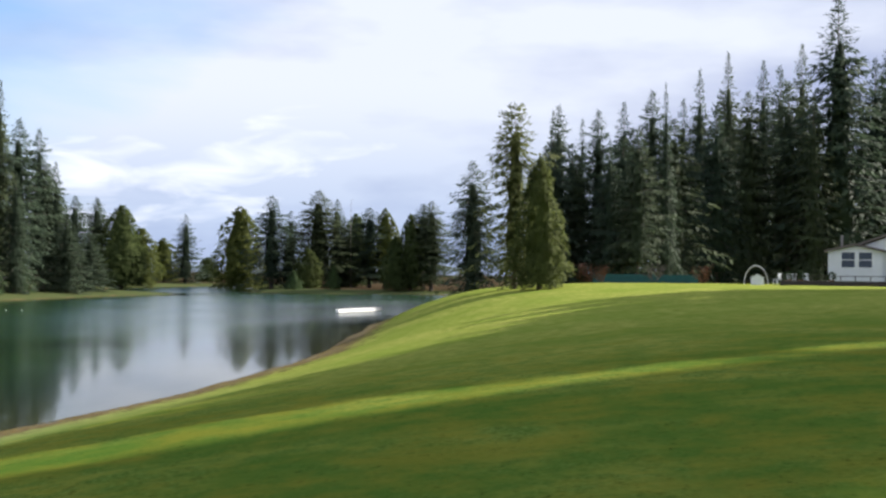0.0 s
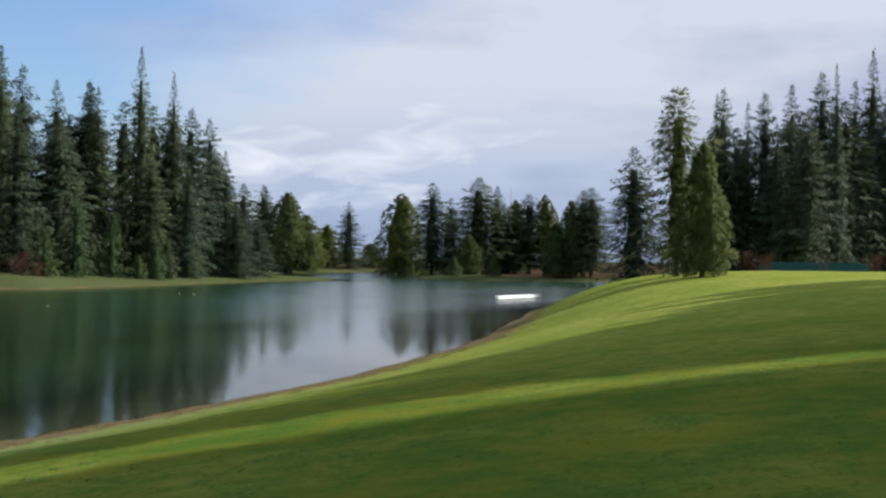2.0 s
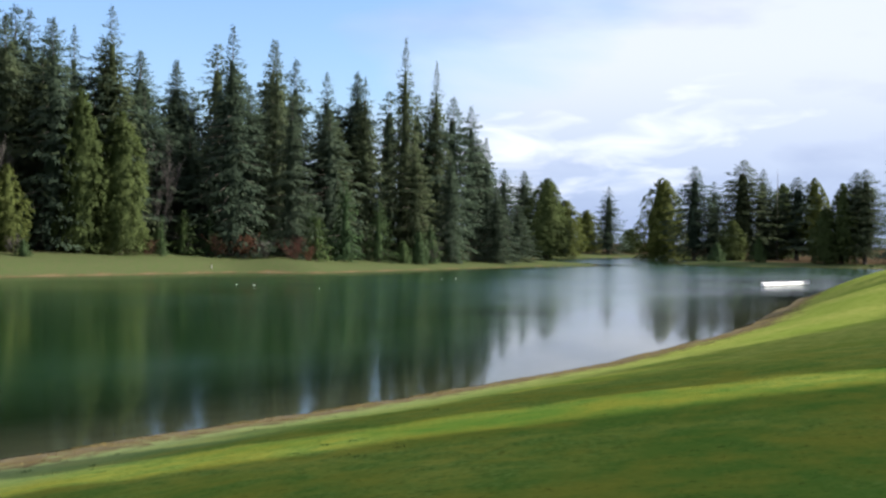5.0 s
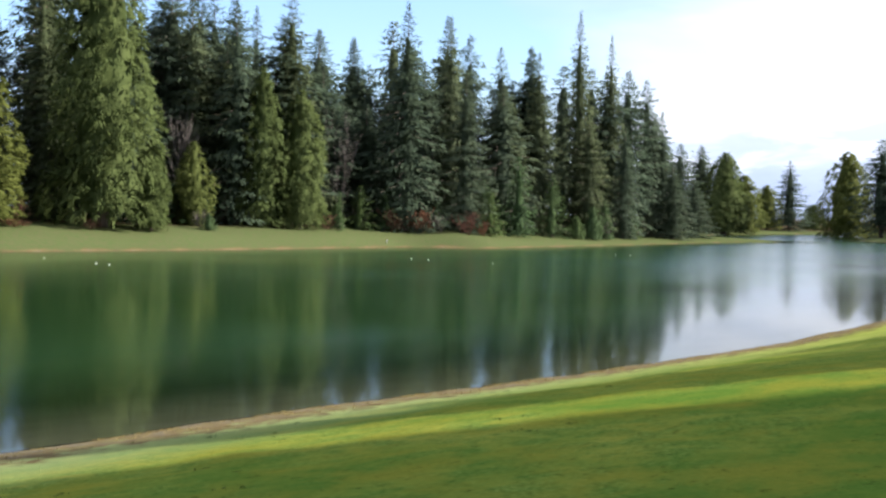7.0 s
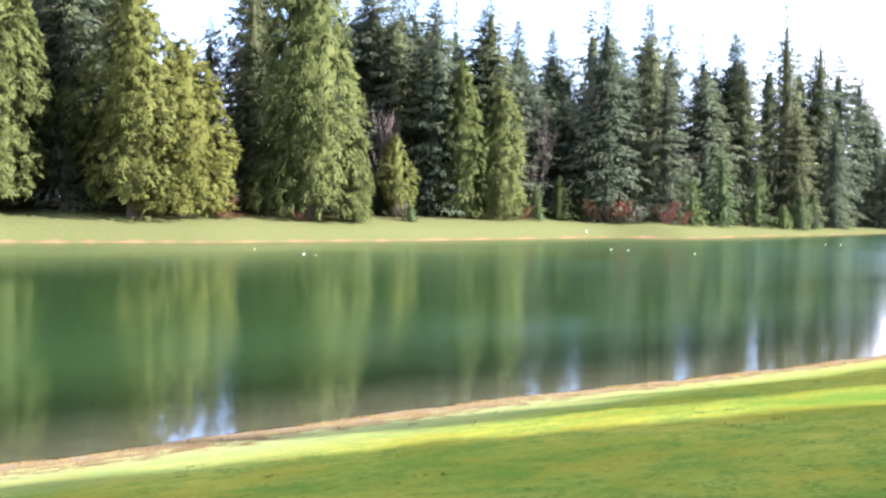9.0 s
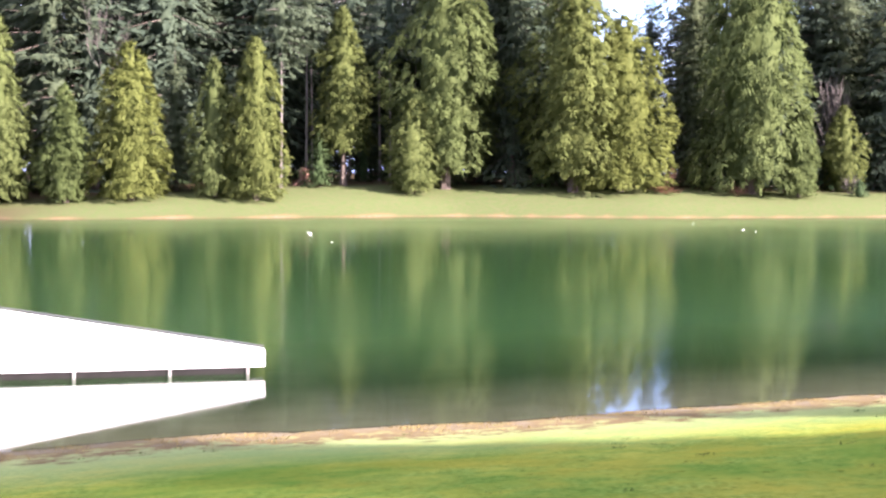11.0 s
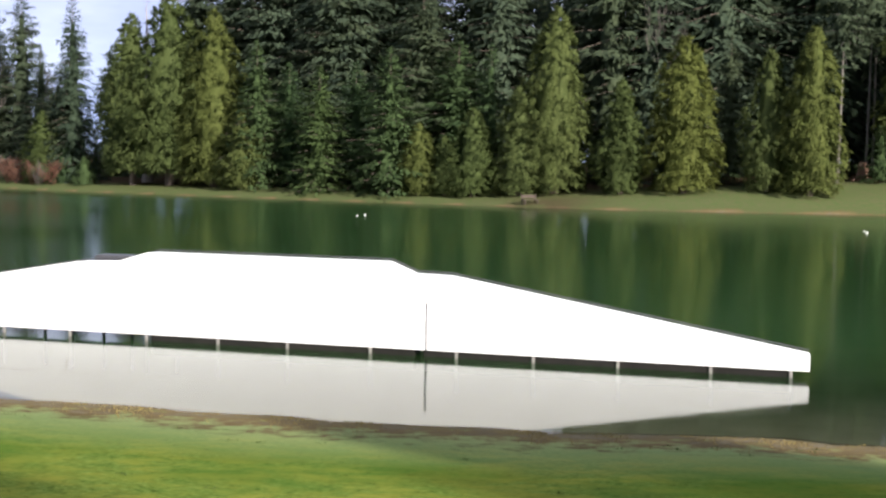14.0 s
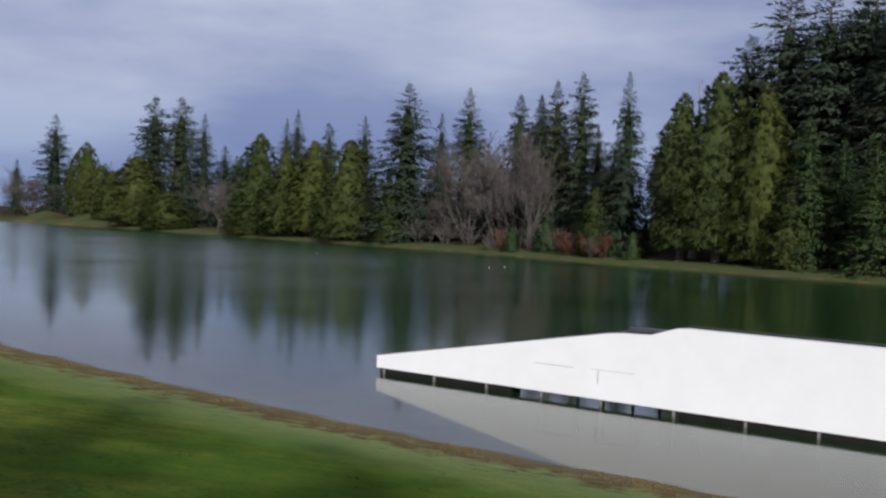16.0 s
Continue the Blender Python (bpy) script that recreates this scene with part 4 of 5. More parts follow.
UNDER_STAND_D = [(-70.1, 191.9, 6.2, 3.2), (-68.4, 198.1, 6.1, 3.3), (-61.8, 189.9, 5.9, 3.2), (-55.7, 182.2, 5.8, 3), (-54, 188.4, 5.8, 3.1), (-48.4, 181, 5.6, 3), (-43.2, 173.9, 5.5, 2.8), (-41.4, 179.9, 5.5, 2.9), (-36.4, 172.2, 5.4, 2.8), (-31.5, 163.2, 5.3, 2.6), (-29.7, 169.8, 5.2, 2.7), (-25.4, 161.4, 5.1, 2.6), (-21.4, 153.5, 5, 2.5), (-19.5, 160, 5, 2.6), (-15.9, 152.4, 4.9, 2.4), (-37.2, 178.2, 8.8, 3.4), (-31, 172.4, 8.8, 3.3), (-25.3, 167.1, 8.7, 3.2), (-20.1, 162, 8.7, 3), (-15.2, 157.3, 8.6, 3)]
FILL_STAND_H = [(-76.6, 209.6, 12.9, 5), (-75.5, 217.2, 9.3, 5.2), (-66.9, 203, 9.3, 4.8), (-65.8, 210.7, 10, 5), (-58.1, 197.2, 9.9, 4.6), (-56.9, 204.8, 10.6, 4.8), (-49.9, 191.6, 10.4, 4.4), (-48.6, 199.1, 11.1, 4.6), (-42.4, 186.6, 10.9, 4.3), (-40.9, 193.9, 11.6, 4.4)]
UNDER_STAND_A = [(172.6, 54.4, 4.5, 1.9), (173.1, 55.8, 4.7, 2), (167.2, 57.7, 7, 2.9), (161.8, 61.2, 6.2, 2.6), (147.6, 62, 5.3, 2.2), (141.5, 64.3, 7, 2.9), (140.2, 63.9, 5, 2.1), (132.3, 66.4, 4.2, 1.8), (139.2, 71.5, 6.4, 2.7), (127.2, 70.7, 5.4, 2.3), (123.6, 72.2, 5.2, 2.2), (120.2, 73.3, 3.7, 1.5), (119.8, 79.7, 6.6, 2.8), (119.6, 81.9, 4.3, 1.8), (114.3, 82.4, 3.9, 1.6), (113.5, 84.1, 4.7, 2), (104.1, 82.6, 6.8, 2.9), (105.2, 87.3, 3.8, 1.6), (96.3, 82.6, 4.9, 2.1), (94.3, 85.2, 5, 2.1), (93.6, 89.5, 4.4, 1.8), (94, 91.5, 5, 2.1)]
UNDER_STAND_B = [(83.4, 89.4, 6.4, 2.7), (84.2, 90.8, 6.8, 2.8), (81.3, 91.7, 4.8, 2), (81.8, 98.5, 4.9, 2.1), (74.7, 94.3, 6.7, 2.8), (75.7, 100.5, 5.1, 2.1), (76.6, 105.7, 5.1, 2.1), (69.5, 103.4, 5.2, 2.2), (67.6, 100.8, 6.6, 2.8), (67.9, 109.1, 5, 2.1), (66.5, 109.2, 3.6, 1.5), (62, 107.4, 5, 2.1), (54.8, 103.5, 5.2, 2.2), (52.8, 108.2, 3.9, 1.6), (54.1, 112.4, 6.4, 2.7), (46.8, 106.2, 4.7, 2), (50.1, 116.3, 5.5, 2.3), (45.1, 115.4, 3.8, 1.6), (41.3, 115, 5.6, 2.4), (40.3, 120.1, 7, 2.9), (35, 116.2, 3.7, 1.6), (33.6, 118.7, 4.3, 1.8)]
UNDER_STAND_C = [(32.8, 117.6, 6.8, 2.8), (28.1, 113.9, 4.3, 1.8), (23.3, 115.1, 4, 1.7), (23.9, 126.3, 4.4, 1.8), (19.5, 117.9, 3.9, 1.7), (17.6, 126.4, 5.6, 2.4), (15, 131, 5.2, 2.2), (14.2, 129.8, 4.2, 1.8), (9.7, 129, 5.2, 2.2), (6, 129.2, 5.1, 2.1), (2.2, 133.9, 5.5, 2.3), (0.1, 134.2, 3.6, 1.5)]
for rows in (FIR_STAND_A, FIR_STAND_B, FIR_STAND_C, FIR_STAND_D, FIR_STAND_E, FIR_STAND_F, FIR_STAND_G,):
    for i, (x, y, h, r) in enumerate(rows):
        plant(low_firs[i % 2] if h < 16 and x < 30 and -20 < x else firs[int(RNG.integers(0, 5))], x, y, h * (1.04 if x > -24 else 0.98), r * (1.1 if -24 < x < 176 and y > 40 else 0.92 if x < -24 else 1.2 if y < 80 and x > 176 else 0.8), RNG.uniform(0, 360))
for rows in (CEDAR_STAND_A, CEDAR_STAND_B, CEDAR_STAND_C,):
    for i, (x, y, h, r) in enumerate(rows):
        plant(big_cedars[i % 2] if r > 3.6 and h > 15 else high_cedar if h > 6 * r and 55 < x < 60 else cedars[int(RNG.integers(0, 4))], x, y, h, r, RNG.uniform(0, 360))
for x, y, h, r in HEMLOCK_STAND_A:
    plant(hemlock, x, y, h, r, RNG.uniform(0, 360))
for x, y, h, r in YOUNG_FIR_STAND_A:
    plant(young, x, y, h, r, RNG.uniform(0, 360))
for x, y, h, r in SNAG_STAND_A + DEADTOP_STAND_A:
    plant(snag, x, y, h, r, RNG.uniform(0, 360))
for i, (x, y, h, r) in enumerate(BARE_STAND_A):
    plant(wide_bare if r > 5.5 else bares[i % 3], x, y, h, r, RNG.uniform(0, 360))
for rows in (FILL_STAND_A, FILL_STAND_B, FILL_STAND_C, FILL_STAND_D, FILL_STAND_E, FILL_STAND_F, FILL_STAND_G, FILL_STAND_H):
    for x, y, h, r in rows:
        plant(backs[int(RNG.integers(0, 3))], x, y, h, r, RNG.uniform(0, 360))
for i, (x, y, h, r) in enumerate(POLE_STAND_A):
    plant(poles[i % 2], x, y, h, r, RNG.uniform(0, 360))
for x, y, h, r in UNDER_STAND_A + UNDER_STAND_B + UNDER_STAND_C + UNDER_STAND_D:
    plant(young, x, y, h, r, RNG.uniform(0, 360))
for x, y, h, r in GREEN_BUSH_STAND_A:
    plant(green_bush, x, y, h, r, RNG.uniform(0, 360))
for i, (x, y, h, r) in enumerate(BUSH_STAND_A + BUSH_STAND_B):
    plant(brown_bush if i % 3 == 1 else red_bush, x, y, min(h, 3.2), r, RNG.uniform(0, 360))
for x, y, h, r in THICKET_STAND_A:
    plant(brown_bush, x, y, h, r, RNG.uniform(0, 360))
# unseen firs added behind the viewer to shade the near lawn: how far along the row, how far back, how tall
for across, back, h in [(-1, 70, 25.8), (1.2, 72, 27), (3.2, 70, 28.2), (5, 70, 28.8), (6.5, 70, 33.1), (8.1, 69, 34.9), (9.7, 70, 36.1), (11.2, 71, 35.6), (12.6, 70, 34.3), (13.7, 70, 30.6), (7.3, 75, 35.5), (8.9, 76, 38.0),
                        (10.4, 76, 38.0), (11.9, 75, 36.7), (13.2, 76, 33.7), (4.2, 75, 30.6), (2.2, 76, 28.2), (9, 62, 30.0), (11, 62, 30.0), (13, 62, 26.4), (6.5, 62, 26.4), (18, 70, 31.4), (19.4, 70, 30), (20.9, 70, 28.9),
                        (22.4, 71, 27.9), (24, 70, 26.6), (25.6, 70, 25.7), (27.2, 70, 25.8), (28.9, 71, 25.5), (30.6, 70, 24.4), (32.4, 70, 23.6), (34.4, 70, 22.3), (36.6, 70, 21.3), (39, 70, 20.2), (42, 70, 19.7), (45, 70, 19),
                        (18.7, 76, 33.2), (20.1, 76, 31.1), (21.6, 76, 30.1), (23.2, 76, 28.9), (24.8, 77, 28.3), (26.4, 76, 27.9), (28, 76, 27.6), (29.8, 76, 26.8), (31.5, 76, 26), (33.4, 76, 24.9), (35.5, 76, 23.7), (38, 76, 22.7),
                        (41, 76, 21.5), (44, 76, 20.9), (17.6, 62, 26.2), (20.2, 62, 24.5), (23, 62, 22.3), (26, 62, 21.5), (29.5, 62, 20.4), (33, 62, 19)]:
    plant(shade_fir, 0.906 * across + 0.423 * back, 0.423 * across - 0.906 * back, h, 4.2 if across > 17 else 3.4, across * 137.0)
# unseen bare-trunked firs, added to dapple the left of the lawn with shade
for across, back, h in [(-5.0, 30, 21.5), (-2.0, 31, 22), (1.4, 30, 19), (-8.5, 32, 23)]:
    plant(poles[0], 0.906 * across + 0.423 * back, 0.423 * across - 0.906 * back, h, 2.6, across * 77.0)
for proto in firs + low_firs + [high_cedar, shade_fir] + cedars + [hemlock, young, snag, red_bush, brown_bush, green_bush] + bares + poles + backs + big_cedars + [wide_bare]:
    for o in (*proto.children_recursive, proto):
        bpy.data.objects.remove(o)

# ---- the ramp box in the water ----
DOCK = pose(-10.86, 30.39, 0, 0, 0, -22.47)
PROFILE = [(0.0, 0.465), (7.23, 1.697), (8.21, 1.727), (8.94, 1.95), (14.34, 1.94), (14.92, 1.707), (15.68, 1.687), (22.84, 0.455)]


def top_at(s):
    return float(np.interp(s, [p[0] for p in PROFILE], [p[1] for p in PROFILE]))


jump = tagged(new("wakeboard_ramp"), "long white wakeboard ramp box standing on posts in the lake", "ramp")
jump.matrix_world = DOCK


def wall_panel(s0, s1, y0, y1, low=0.145, drop=0.0):
    cuts = [s0] + [p[0] for p in PROFILE if s0 < p[0] < s1] + [s1]
    ring = [(s, low) for s in cuts] + [(s, top_at(s) - drop) for s in reversed(cuts)]
    bm = bmesh.new()
    a = [bm.verts.new((s, y0, z)) for s, z in ring]
    b = [bm.verts.new((s, y1, z)) for s, z in ring]
    n, m = len(ring), len(cuts)
    for k in range(n):
        bm.faces.new((a[k], a[(k + 1) % n], b[(k + 1) % n], b[k]))
    for k in range(m - 1):
        q = n - 1 - k
        bm.faces.new((a[k], a[q], a[q - 1], a[k + 1]))
        bm.faces.new((b[k], b[k + 1], b[q - 1], b[q]))
    bmesh.ops.recalc_face_normals(bm, faces=bm.faces)
    return bm


DEEP = 0.55                       # how wide the box is, front to back
SEAMS = [0.0, 15.26, 22.84]
for s0, s1 in zip(SEAMS, SEAMS[1:]):
    part("side_panel", wall_panel(s0 + 0.001, s1 - 0.001, 0.0, 0.03), WHITE_PANEL, jump)
part("seam_strip", box(bmesh.new(), 15.245, 15.277, -0.008, -0.002, 0.145, 1.13), DARK_TRIM, jump)
part("hatch_panel", box(bmesh.new(), 5.15, 6.92, -0.005, -0.002, 0.17, 0.80), WHITE_PANEL, jump)
part("hatch_panel", box(bmesh.new(), 6.94, 8.40, -0.0035, -0.002, 0.17, 0.82), WHITE_PANEL, jump)
for s0, s1, z0, z1 in ((5.15, 6.25, 0.80, 0.812), (6.75, 7.9, 0.822, 0.830), (6.92, 6.94, 0.5, 0.80)):
    part("seam_strip", box(bmesh.new(), s0, s1, -0.006, -0.002, z0, z1), SEAM_GREY, jump, "thin grey joint round the hatch")
for s0, s1 in ((0.0, 15.26), (15.26, 22.84)):
    part("back_panel", wall_panel(s0 + 0.012, s1 - 0.012, DEEP - 0.03, DEEP, 0.17, 0.04), DARK_TRIM, jump, "dark backing board")
for (s0, z0), (s1, z1) in zip(PROFILE, PROFILE[1:]):
    bm = bmesh.new()
    v = [bm.verts.new(c) for c in ((s0, 0.032, z0 - 0.01), (s1, 0.032, z1 - 0.01), (s1, DEEP - 0.032, z1 - 0.02), (s0, DEEP - 0.032, z0 - 0.02))]
    w = [bm.verts.new((c.co.x, c.co.y, c.co.z - 0.06)) for c in v]
    bm.faces.new(v)
    bm.faces.new(w[::-1])
    for k in range(4):
        bm.faces.new((v[k], w[k], w[(k + 1) % 4], v[(k + 1) % 4]))
    bmesh.ops.recalc_face_normals(bm, faces=bm.faces)
    part("deck", bm, WHITE_PANEL, jump)
    link_mesh("edge_pipe", *tube([(s0, DEEP + 0.01, z0 + 0.02), ((s0 + s1) / 2, DEEP + 0.01, (z0 + z1) / 2 + 0.02), (s1, DEEP + 0.01, z1 + 0.02)], [0.013] * 3, 5), DARK_TRIM, jump)
# near-black blocks added to paint the shaded gap between box and water
for s0, s1 in ((0.1, 4.4), (9.0, 15.0), (15.2, 22.5)):
    part("pontoon", box(bmesh.new(), s0, s1, 0.046, 0.5, -0.3, 0.142, 0.002), SHADE_BLACK, jump, "near-black block standing in for the shade under the box")
part("step_block", box(bmesh.new(), 7.3, 8.4, DEEP + 0.05, DEEP + 0.5, 1.62, 1.80, 0.02), DARK_TRIM, jump, "dark step block behind the deck")
for s in (0.25, 2.0, 3.7, 5.35, 7.02, 8.9, 10.6, 12.2, 14.05, 15.9, 17.5, 19.2, 21.0, 22.5):
    part("post", box(bmesh.new(), s - 0.03, s + 0.03, 0.002, 0.045, -1.6, 0.14, 0.006), POST_STEEL, jump)
for s in (6.1, 6.8, 7.6, 8.3, 9.4):
    part("back_post", box(bmesh.new(), s - 0.03, s + 0.03, DEEP - 0.1, DEEP - 0.04, -1.6, 0.5, 0.008), DARK_TRIM, jump)

# ---- on the lake ----
BUOY_WHITE = plain("buoy_plastic", (0.78, 0.78, 0.74), 0.4, 0, 0.06)


def ball(bm, r, centre, seg=14):
    bmesh.ops.create_uvsphere(bm, u_segments=seg, v_segments=seg // 2 + 1, radius=r, matrix=Matrix.Translation(centre))
    return bm


def buoy():
    root = tagged(new("buoy"), "small white round buoy floating on the lake", "buoy", group="buoys on the lake")
    part("float", ball(bmesh.new(), 0.2, (0, 0, 0.09)), BUOY_WHITE, root)
    bm = bmesh.new()
    bmesh.ops.create_cone(bm, cap_ends=True, segments=8, radius1=0.035, radius2=0.03, depth=0.08, matrix=Matrix.Translation((0, 0, 0.31)))
    part("eye_stub", bm, DARK_TRIM, root)
    return root


first = buoy()
for x, y, s in [(90.3, 47.6, 1), (89.3, 45.5, 1), (64.7, 58.9, 1), (64.1, 57.2, 0.7), (118.3, 38.8, 1), (118, 37.2, 1), (87.6, 38.9, 0.8), (35.7, 68.7, 1.3), (36.5, 70.6, 0.8), (32.7, 60.3, 0.7),
                (6, 84.8, 0.9), (6.6, 85.5, 1.3), (-29.1, 108, 1), (-28.6, 111.7, 1), (-53.8, 125, 0.9), (68.7, 67.7, 0.8)]:
    copy_thing(first, pose(x, y, 0, 0, 0, x * 50) @ Matrix.Diagonal((s * 0.25, s * 0.25, s * 0.25, 1)))
for o in (*first.children_recursive, first):
    bpy.data.objects.remove(o)

slider = tagged(new("slider_box"), "low white slider box floating near the far shore", "ramp")
slider.matrix_world = pose(118.5, 6.7, 0, 0, 0, math.degrees(math.atan2(-4.0, 8.4)))
bm = bmesh.new()
ring = [(x, 0.35) for x in np.linspace(0, 9.3, 9)]
for y in (0, 0.3):
    for x, z in ring:
        bm.verts.new((x, y, z))
        bm.verts.new((x, y, 0.07))
bm.verts.ensure_lookup_table()
v, n = bm.verts, 9
for k in range(n - 1):
    a, b = 2 * k, 2 * n + 2 * k
    for q in ((a, a + 2, a + 3, a + 1), (b, b + 1, b + 3, b + 2), (a, b, b + 2, a + 2), (a + 1, a + 3, b + 3, b + 1)):
        bm.faces.new([v[i] for i in q])
for a, b in ((0, 18), (16, 34)):
    bm.faces.new([v[i] for i in (a, a + 1, b + 1, b)])
bmesh.ops.recalc_face_normals(bm, faces=bm.faces)
part("hull", bm, WHITE_PANEL, slider)
# near-black strip added for the line of shade beneath the hull
part("float", box(bmesh.new(), 0.1, 9.2, 0.04, 0.26, -0.2, 0.068), SHADE_BLACK, slider, "near-black strip standing in for the shade under the slider")
for y in (-0.03, 0.33):
    link_mesh("edge_pipe", *tube([(x, y, z + 0.02) for x, z in ring], [0.025] * 9, 6), WHITE_PANEL, slider)


def ground_z(x, y):
    return float(height(np.array([float(x)]), np.array([float(y)]))[0])


# ---- far shore ----
WOOD = grainy("weathered_wood", (0.03, 0.022, 0.017), (0.08, 0.058, 0.043), 6.0, 0.85, 0.4, 0.01, (1, 1, 6))
bench = tagged(new("bench"), "dark weathered wooden bench by the water's edge", "bench")
bench.matrix_world = pose(22.6, 104.6, ground_z(22.6, 104.6) - 0.02, 0, 0, 25)
part("seat", box(bmesh.new(), -0.85, 0.85, -0.25, 0.2, 0.42, 0.47, 0.01), WOOD, bench)
part("backrest", box(bmesh.new(), -0.85, 0.85, 0.2, 0.25, 0.6, 0.88, 0.01), WOOD, bench)
for x in (-0.7, 0.7):
    for y in (-0.2, 0.2):
        part("leg", box(bmesh.new(), x - 0.05, x + 0.05, y - 0.05, y + 0.05, 0, 0.42 if y < 0 else 0.88, 0.008), WOOD, bench)
marker = tagged(new("marker_post"), "short grey marker post on the far bank", "post")
marker.matrix_world = pose(119.2, 66, ground_z(119.2, 66), 0, 0, 0)
part("post", box(bmesh.new(), -0.05, 0.05, -0.05, 0.05, -0.1, 0.3, 0.01), SEAM_GREY, marker)
part("cap", box(bmesh.new(), -0.06, 0.06, -0.06, 0.06, 0.3, 0.325, 0.01), SEAM_GREY, marker)

stump = tagged(new("tree_stump"), "broken reddish-brown tree stump under the trees", "stump")
stump.matrix_world = pose(54.3, 105.9, ground_z(54.3, 105.9) - 0.1, 0, 0, 30)
RED_BARK = grainy("red_bark", (0.07, 0.035, 0.022), (0.17, 0.09, 0.06), 4.0, 0.9, 0.6, 0.04, (1, 1, 0.3))
srng = np.random.default_rng(8)
sv, sf = tube([(0, 0, 0), (0, 0, 0.25), (0.03, 0, 0.8), (0.05, 0.02, 1.4), (0.05, 0.03, 1.75)], [0.85, 0.6, 0.5, 0.46, 0.36], 11)
sv = sv * (1 + srng.normal(0, 0.07, (len(sv), 1)) * np.array([1, 1, 0.5]))
link_mesh("bole", sv, sf + [tuple(range(44, 55))], RED_BARK, stump)
for k in range(5):
    a = k * 1.26 + 0.3
    link_mesh("root", *tube([(0.5 * math.cos(a), 0.5 * math.sin(a), 0.35), (0.95 * math.cos(a), 0.95 * math.sin(a), 0.1), (1.4 * math.cos(a), 1.4 * math.sin(a), -0.1)], [0.2, 0.13, 0.05], 6), RED_BARK, stump)

# ---- house and garden on the rise ----
SIDING = plain("white_siding", (0.72, 0.73, 0.74), 0.6, 0, 0.05, 2.0)
TRIM_WHITE = plain("white_trim", (0.8, 0.8, 0.8), 0.5, 0, 0.03)
ROOFING = grainy("roof_shingle", (0.10, 0.085, 0.075), (0.20, 0.17, 0.15), 9.0, 0.9, 0.5, 0.01)
PANE = material("window_pane", 0.05)[0]
PANE.node_tree.nodes["Principled BSDF"].inputs["Base Color"].default_value = (0.03, 0.04, 0.05, 1)
TEAL_MESH = plain("teal_netting", (0.012, 0.075, 0.075), 0.8, 0, 0.25, 4.0)
DARK_WOOD = grainy("dark_boards", (0.025, 0.02, 0.018), (0.07, 0.055, 0.045), 5.0, 0.85, 0.3)


def gable_roof(bm, x0, x1, y0, y1, eave, ridge, thick=0.16):
    """Two slopes with the ridge along y and the given thickness."""
    xm = (x0 + x1) / 2
    prof = [(x0, eave), (xm, ridge), (x1, eave), (x1, eave - thick), (xm, ridge - thick), (x0, eave - thick)]
    a = [bm.verts.new((x, y0, z)) for x, z in prof]
    b = [bm.verts.new((x, y1, z)) for x, z in prof]
    for k in range(6):
        bm.faces.new((a[k], a[(k + 1) % 6], b[(k + 1) % 6], b[k]))
    for r in (a, b):
        bm.faces.new((r[0], r[1], r[4], r[5]))
        bm.faces.new((r[1], r[2], r[3], r[4]))
    bmesh.ops.recalc_face_normals(bm, faces=bm.faces)
    return bm


def gable_wall(bm, x0, x1, y0, y1, z0, eave, ridge):
    xm = (x0 + x1) / 2
    prof = [(x0, z0), (x1, z0), (x1, eave), (xm, ridge), (x0, eave)]
    a = [bm.verts.new((x, y0, z)) for x, z in prof]
    b = [bm.verts.new((x, y1, z)) for x, z in prof]
    bm.faces.new(a)
    bm.faces.new(b)
    for k in range(5):
        bm.faces.new((a[k], a[(k + 1) % 5], b[(k + 1) % 5], b[k]))
    bmesh.ops.recalc_face_normals(bm, faces=bm.faces)
    return bm


house = tagged(new("house"), "white single-storey house with a brown shingle roof and front gable", "house")
house.matrix_world = pose(96.25, -33.8, 3.62, 0, 0, -110)     # x along the front, y away from the lawn
part("wall", gable_wall(bmesh.new(), 0, 4.1, 0, 4, 0, 2.5, 2.95), SIDING, house)
part("wall", gable_wall(bmesh.new(), 2.1, 14.5, 1.2, 10, 0, 2.8, 5.1), SIDING, house)
part("roof", gable_roof(bmesh.new(), -0.3, 4.4, -0.3, 4.2, 2.62, 3.17), ROOFING, house)
part("roof", gable_roof(bmesh.new(), 1.6, 15, 0.8, 10.4, 2.95, 5.32), ROOFING, house)
for x in (1.02, 2.33):
    w = part("window", box(bmesh.new(), x, x + 1.0, -0.02, 0.03, 1.24, 2.44, 0.01), PANE, house)
    for q in ((x - 0.07, x, 1.2, 2.48), (x + 1.0, x + 1.07, 1.2, 2.48), (x, x + 1.0, 1.17, 1.24), (x, x + 1.0, 2.44, 2.5), (x, x + 1.0, 1.81, 1.87)):
        part("window_frame", box(bmesh.new(), q[0], q[1], -0.05, -0.003, q[2], q[3], 0.008), TRIM_WHITE, w)
for k in range(12):
    part("siding_board", box(bmesh.new(), 0.0, 4.1, -0.014, -0.001, 0.05 + k * 0.2, 0.232 + k * 0.2) if k < 5 else box(bmesh.new(), 0.0, 0.92, -0.014, -0.001, 0.05 + k * 0.2, 0.232 + k * 0.2), SIDING, house)
part("foundation", box(bmesh.new(), 0.05, 14.4, 0.05, 9.9, -0.6, -0.002), DARK_WOOD, house)
part("flue", box(bmesh.new(), 0.95, 1.15, 2, 2.2, 2.6, 3.9, 0.02), POST_STEEL, house)
deck = tagged(new("deck"), "low dark wooden deck in front of the white house", "deck")
deck.matrix_world = pose(85.96, -26.7, 3.38, 0, 0, -109.5)
part("platform", box(bmesh.new(), 0, 9, 0, 2.4, 0.0, 0.40, 0.02), DARK_WOOD, deck)
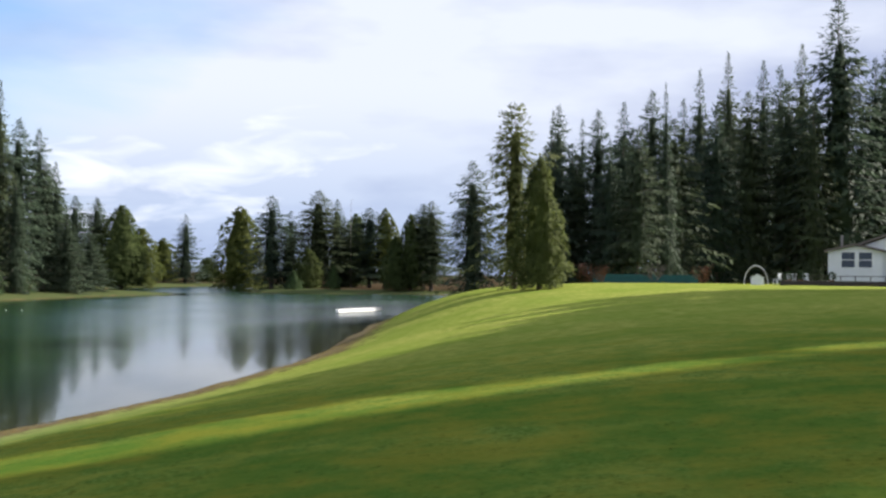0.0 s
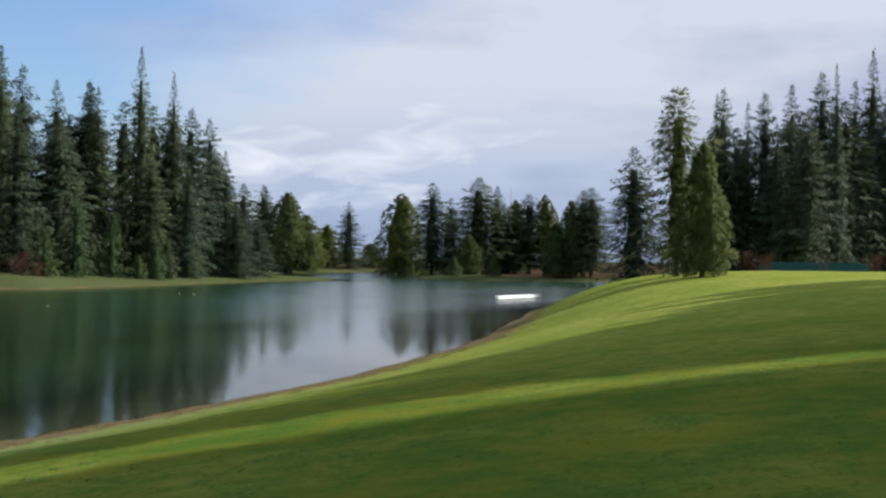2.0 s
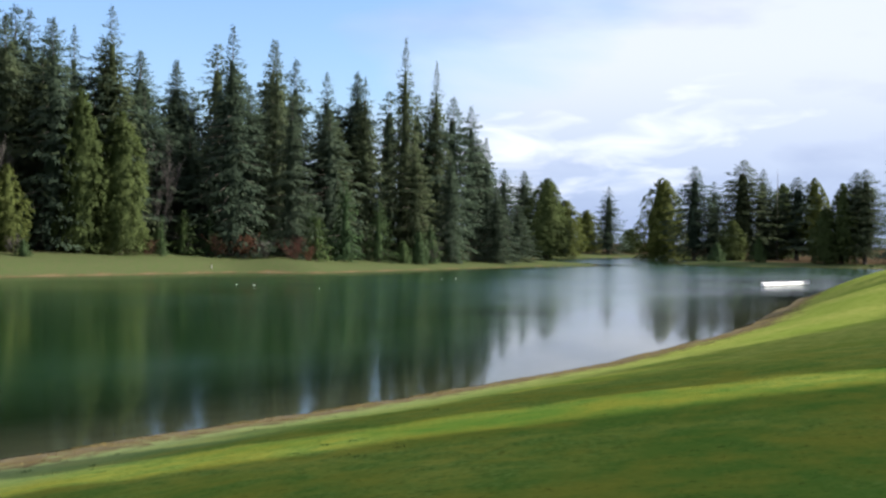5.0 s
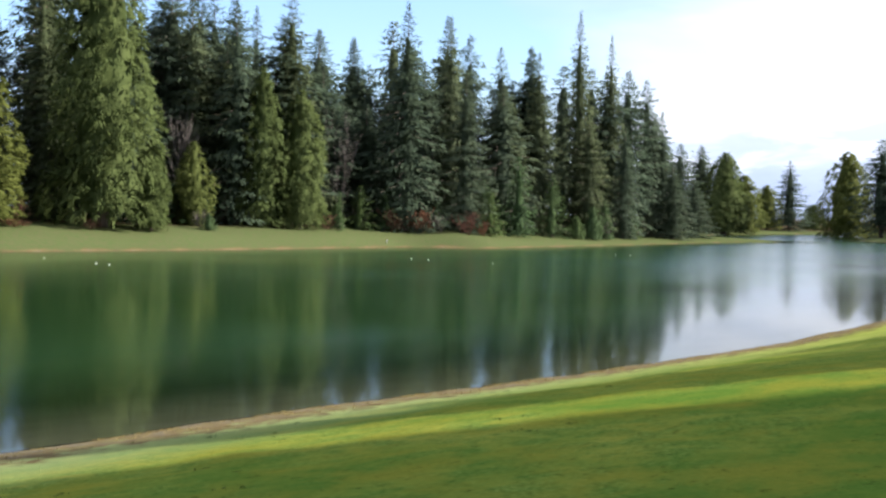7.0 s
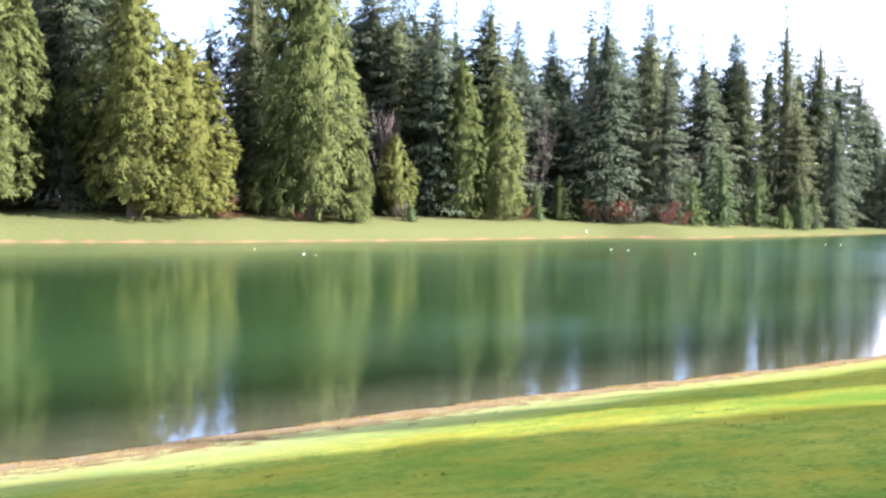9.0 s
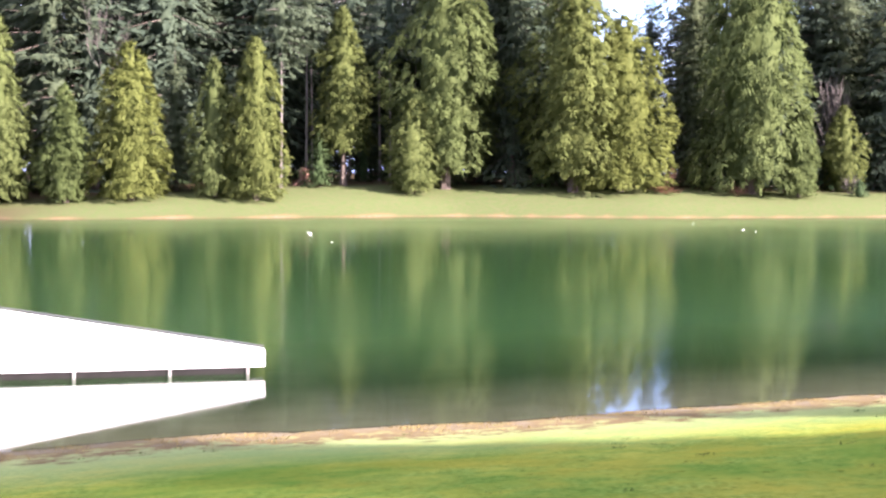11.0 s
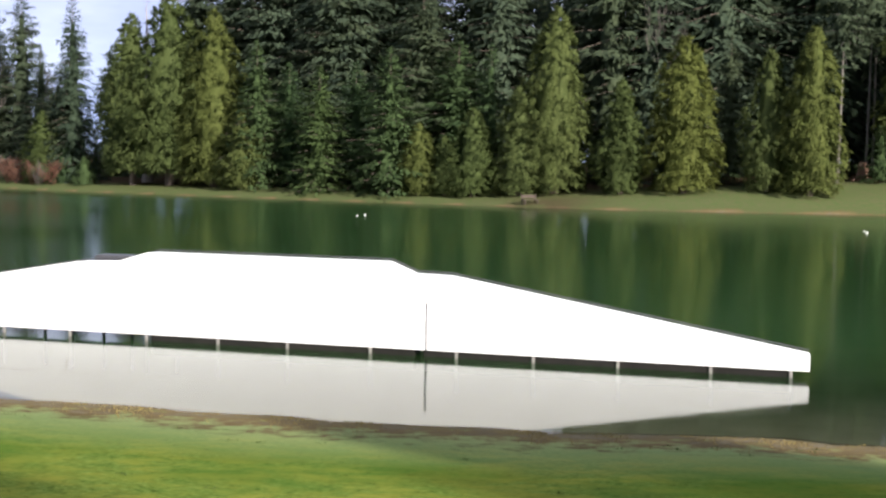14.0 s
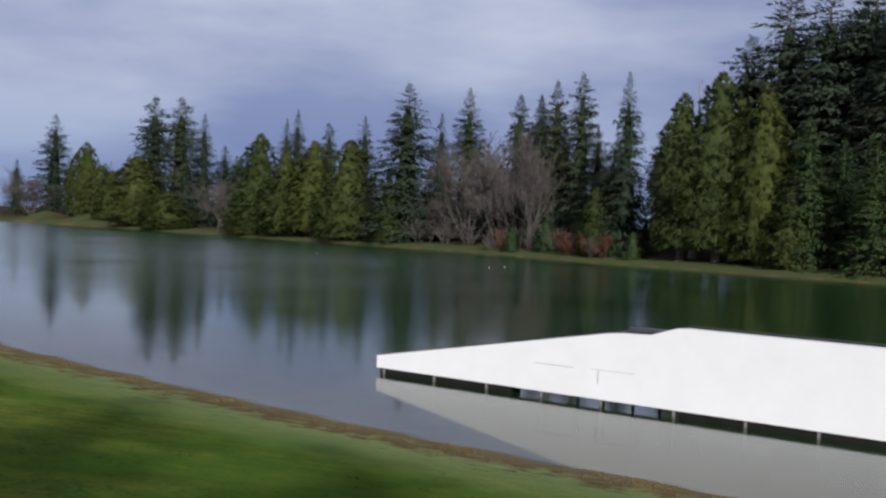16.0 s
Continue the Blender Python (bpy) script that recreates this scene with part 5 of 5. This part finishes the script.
for k in range(9):
    part("rail_post", box(bmesh.new(), 0.1 + k * 1.0, 0.17 + k * 1.0, 0.05, 0.12, 0.40, 0.72, 0.008), DARK_WOOD, deck)
part("rail", box(bmesh.new(), 0, 8.3, 0.04, 0.13, 0.72, 0.77, 0.01), DARK_WOOD, deck)

fence = tagged(new("netting_fence"), "long teal netting fence beyond the rise", "fence")
fence.matrix_world = pose(103.8, -16.0, 3.2, 0, 0, -101)
part("netting", box(bmesh.new(), 0, 8.9, -0.015, 0.015, 0.1, 0.92), TEAL_MESH, fence)
for k in range(6):
    part("fence_post", box(bmesh.new(), k * 1.77 - 0.04, k * 1.77 + 0.04, 0.02, 0.09, 0, 1.05, 0.01), DARK_WOOD, fence)

hut = tagged(new("pump_hut"), "small white gabled pump hut on the lawn", "hut")
hut.matrix_world = pose(91.2, -26.1, ground_z(91.2, -26.5) - 0.05, 0, 0, -106)
part("body", gable_wall(bmesh.new(), 0, 0.95, 0, 0.9, 0, 0.55, 0.78), SIDING, hut)
part("roof", gable_roof(bmesh.new(), -0.07, 1.02, -0.06, 0.96, 0.6, 0.86, 0.05), TRIM_WHITE, hut)

tent = tagged(new("garden_shelter"), "white arched garden shelter of plastic sheet", "shelter")
tent.matrix_world = pose(98.6, -27.6, 3.3, 0, 0, -106)
bm = bmesh.new()
arch = [(1.0 - 1.0 * math.cos(a), 1.7 * math.sin(a)) for a in np.linspace(0, math.pi, 11)]
outer = [[bm.verts.new((x, y, z)) for x, z in arch] for y in (0, 2.6)]
inner = [[bm.verts.new((1 + (x - 1) * 0.96, y, z * 0.97)) for x, z in arch] for y in (0, 2.6)]
for k in range(10):
    bm.faces.new((outer[0][k], outer[0][k + 1], outer[1][k + 1], outer[1][k]))
    bm.faces.new((inner[0][k], inner[1][k], inner[1][k + 1], inner[0][k + 1]))
    for e in (0, 1):
        bm.faces.new((outer[e][k], inner[e][k], inner[e][k + 1], outer[e][k + 1]))
part("cover", bm, TRIM_WHITE, tent)
for y in (0.05, 1.3, 2.55):
    link_mesh("hoop", *tube([(1 + (x - 1) * 0.93, y, z * 0.94) for x, z in arch], [0.025] * 11, 5), POST_STEEL, tent)

PLASTIC = plain("white_garden_plastic", (0.68, 0.68, 0.66), 0.5, 0, 0.08)
CLAY = plain("clay_pot", (0.25, 0.11, 0.06), 0.8, 0, 0.2)


def garden_chair():
    root = tagged(new("garden_chair"), "white plastic garden chair beside the deck", "chair", group="garden chairs")
    part("seat", box(bmesh.new(), -0.25, 0.25, -0.25, 0.25, 0.40, 0.45, 0.02), PLASTIC, root)
    part("backrest", box(bmesh.new(), -0.25, 0.25, 0.22, 0.27, 0.47, 0.92, 0.02), PLASTIC, root)
    for x in (-0.21, 0.21):
        for y in (-0.21, 0.21):
            part("leg", box(bmesh.new(), x - 0.03, x + 0.03, y - 0.03, y + 0.03, 0, 0.4, 0.008), PLASTIC, root)
    return root


seat_one = garden_chair()
for x, y, turn in [(97.6, -30.1, 200), (97.3, -31.0, 240), (98.2, -31.6, 150), (96.9, -32.2, 260)]:
    copy_thing(seat_one, pose(x, y, ground_z(x, y) - 0.01, 0, 0, turn))
for o in (*seat_one.children_recursive, seat_one):
    bpy.data.objects.remove(o)
for x, y in [(95.0, -30.2), (94.8, -31.1), (94.3, -33.4)]:
    pot = tagged(new("plant_pot"), "clay pot with a small shrub beside the deck", "plant pot")
    pot.matrix_world = pose(x, y, ground_z(x, y) - 0.02, 0, 0, x * 40)
    link_mesh("pot", *tube([(0, 0, 0), (0, 0, 0.2), (0, 0, 0.42)], [0.16, 0.21, 0.25], 12), CLAY, pot)
    pv = unit(RNG.normal(0, 1, (120, 3))) * np.array([0.3, 0.3, 0.35]) + np.array([0, 0, 0.65])
    pa = unit(RNG.normal(0, 1, (120, 3)) + np.array([0, 0, 0.6]))
    ps = unit(np.cross(pa, RNG.normal(0, 1, (120, 3))))
    pl = RNG.uniform(0.12, 0.25, 120)
    kv, kf = kites(pv, pa, ps, pl, pl * 0.25, pl * 0.05)
    link_mesh("shrub", kv, kf.tolist(), YOUNG_GREEN, pot)

# ---- grass ----
grng = np.random.default_rng(77)
DRY_GRASS = foliage("dry_grass_blade", (0.10, 0.075, 0.03), (0.16, 0.125, 0.05), (0.23, 0.19, 0.08), 0.3)


TUFT_GREEN = foliage("tuft_blade", (0.036, 0.056, 0.012), (0.055, 0.08, 0.018), (0.08, 0.105, 0.03), 0.25)


def noise_at(x, y):
    return np.array([noise.noise((float(a), float(b), 0.0)) for a, b in zip(x, y)])


def blades(name, x, y, tall, mat, label):
    """Blades of grass scattered on the ground, each one a narrow leaf."""
    n = len(x)
    p = np.stack([x, y, height(x, y) - 0.005], 1)
    al = unit(np.stack([grng.normal(0, 0.45, n), grng.normal(0, 0.45, n), np.ones(n)], 1))
    sd = unit(np.cross(al, grng.normal(0, 1, (n, 3))))
    ln = tall * grng.uniform(0.5, 1.3, n)
    v, f = kites(p, al, sd, ln, ln * 0.14, ln * 0.03)
    return tagged(link_mesh(name, v, f.tolist(), mat), label, "grass", kind="stuff")


u = grng.uniform(-25, 70, 60000)
edge_y = np.interp(u, [p[0] for p in LAKE[3:21]], [p[1] for p in LAKE[3:21]])
y = edge_y - grng.exponential(0.7, len(u))
s = shore(u, y)
keep = (s > -0.02) & (s < 2.0) & (np.sin(u * 2.0) + np.sin(u * 5.3) + grng.normal(0, 1, len(u)) > 0.9)
blades("bank_grass", u[keep], y[keep], 0.045, DRY_GRASS, "dry brown grass tufts along the water's edge")
tx, ty = grng.uniform(-14, 22, 420), grng.uniform(4, 22, 420)
keep = (shore(tx, ty) > 0.9) & (noise_at(tx * 0.35, ty * 0.35) > 0.05)
tx, ty = np.repeat(tx[keep], 14), np.repeat(ty[keep], 14)
blades("lawn_tuft", tx + grng.normal(0, 0.05, len(tx)), ty + grng.normal(0, 0.05, len(ty)), 0.034, TUFT_GREEN, "small dark green tufts standing out of the mown lawn")
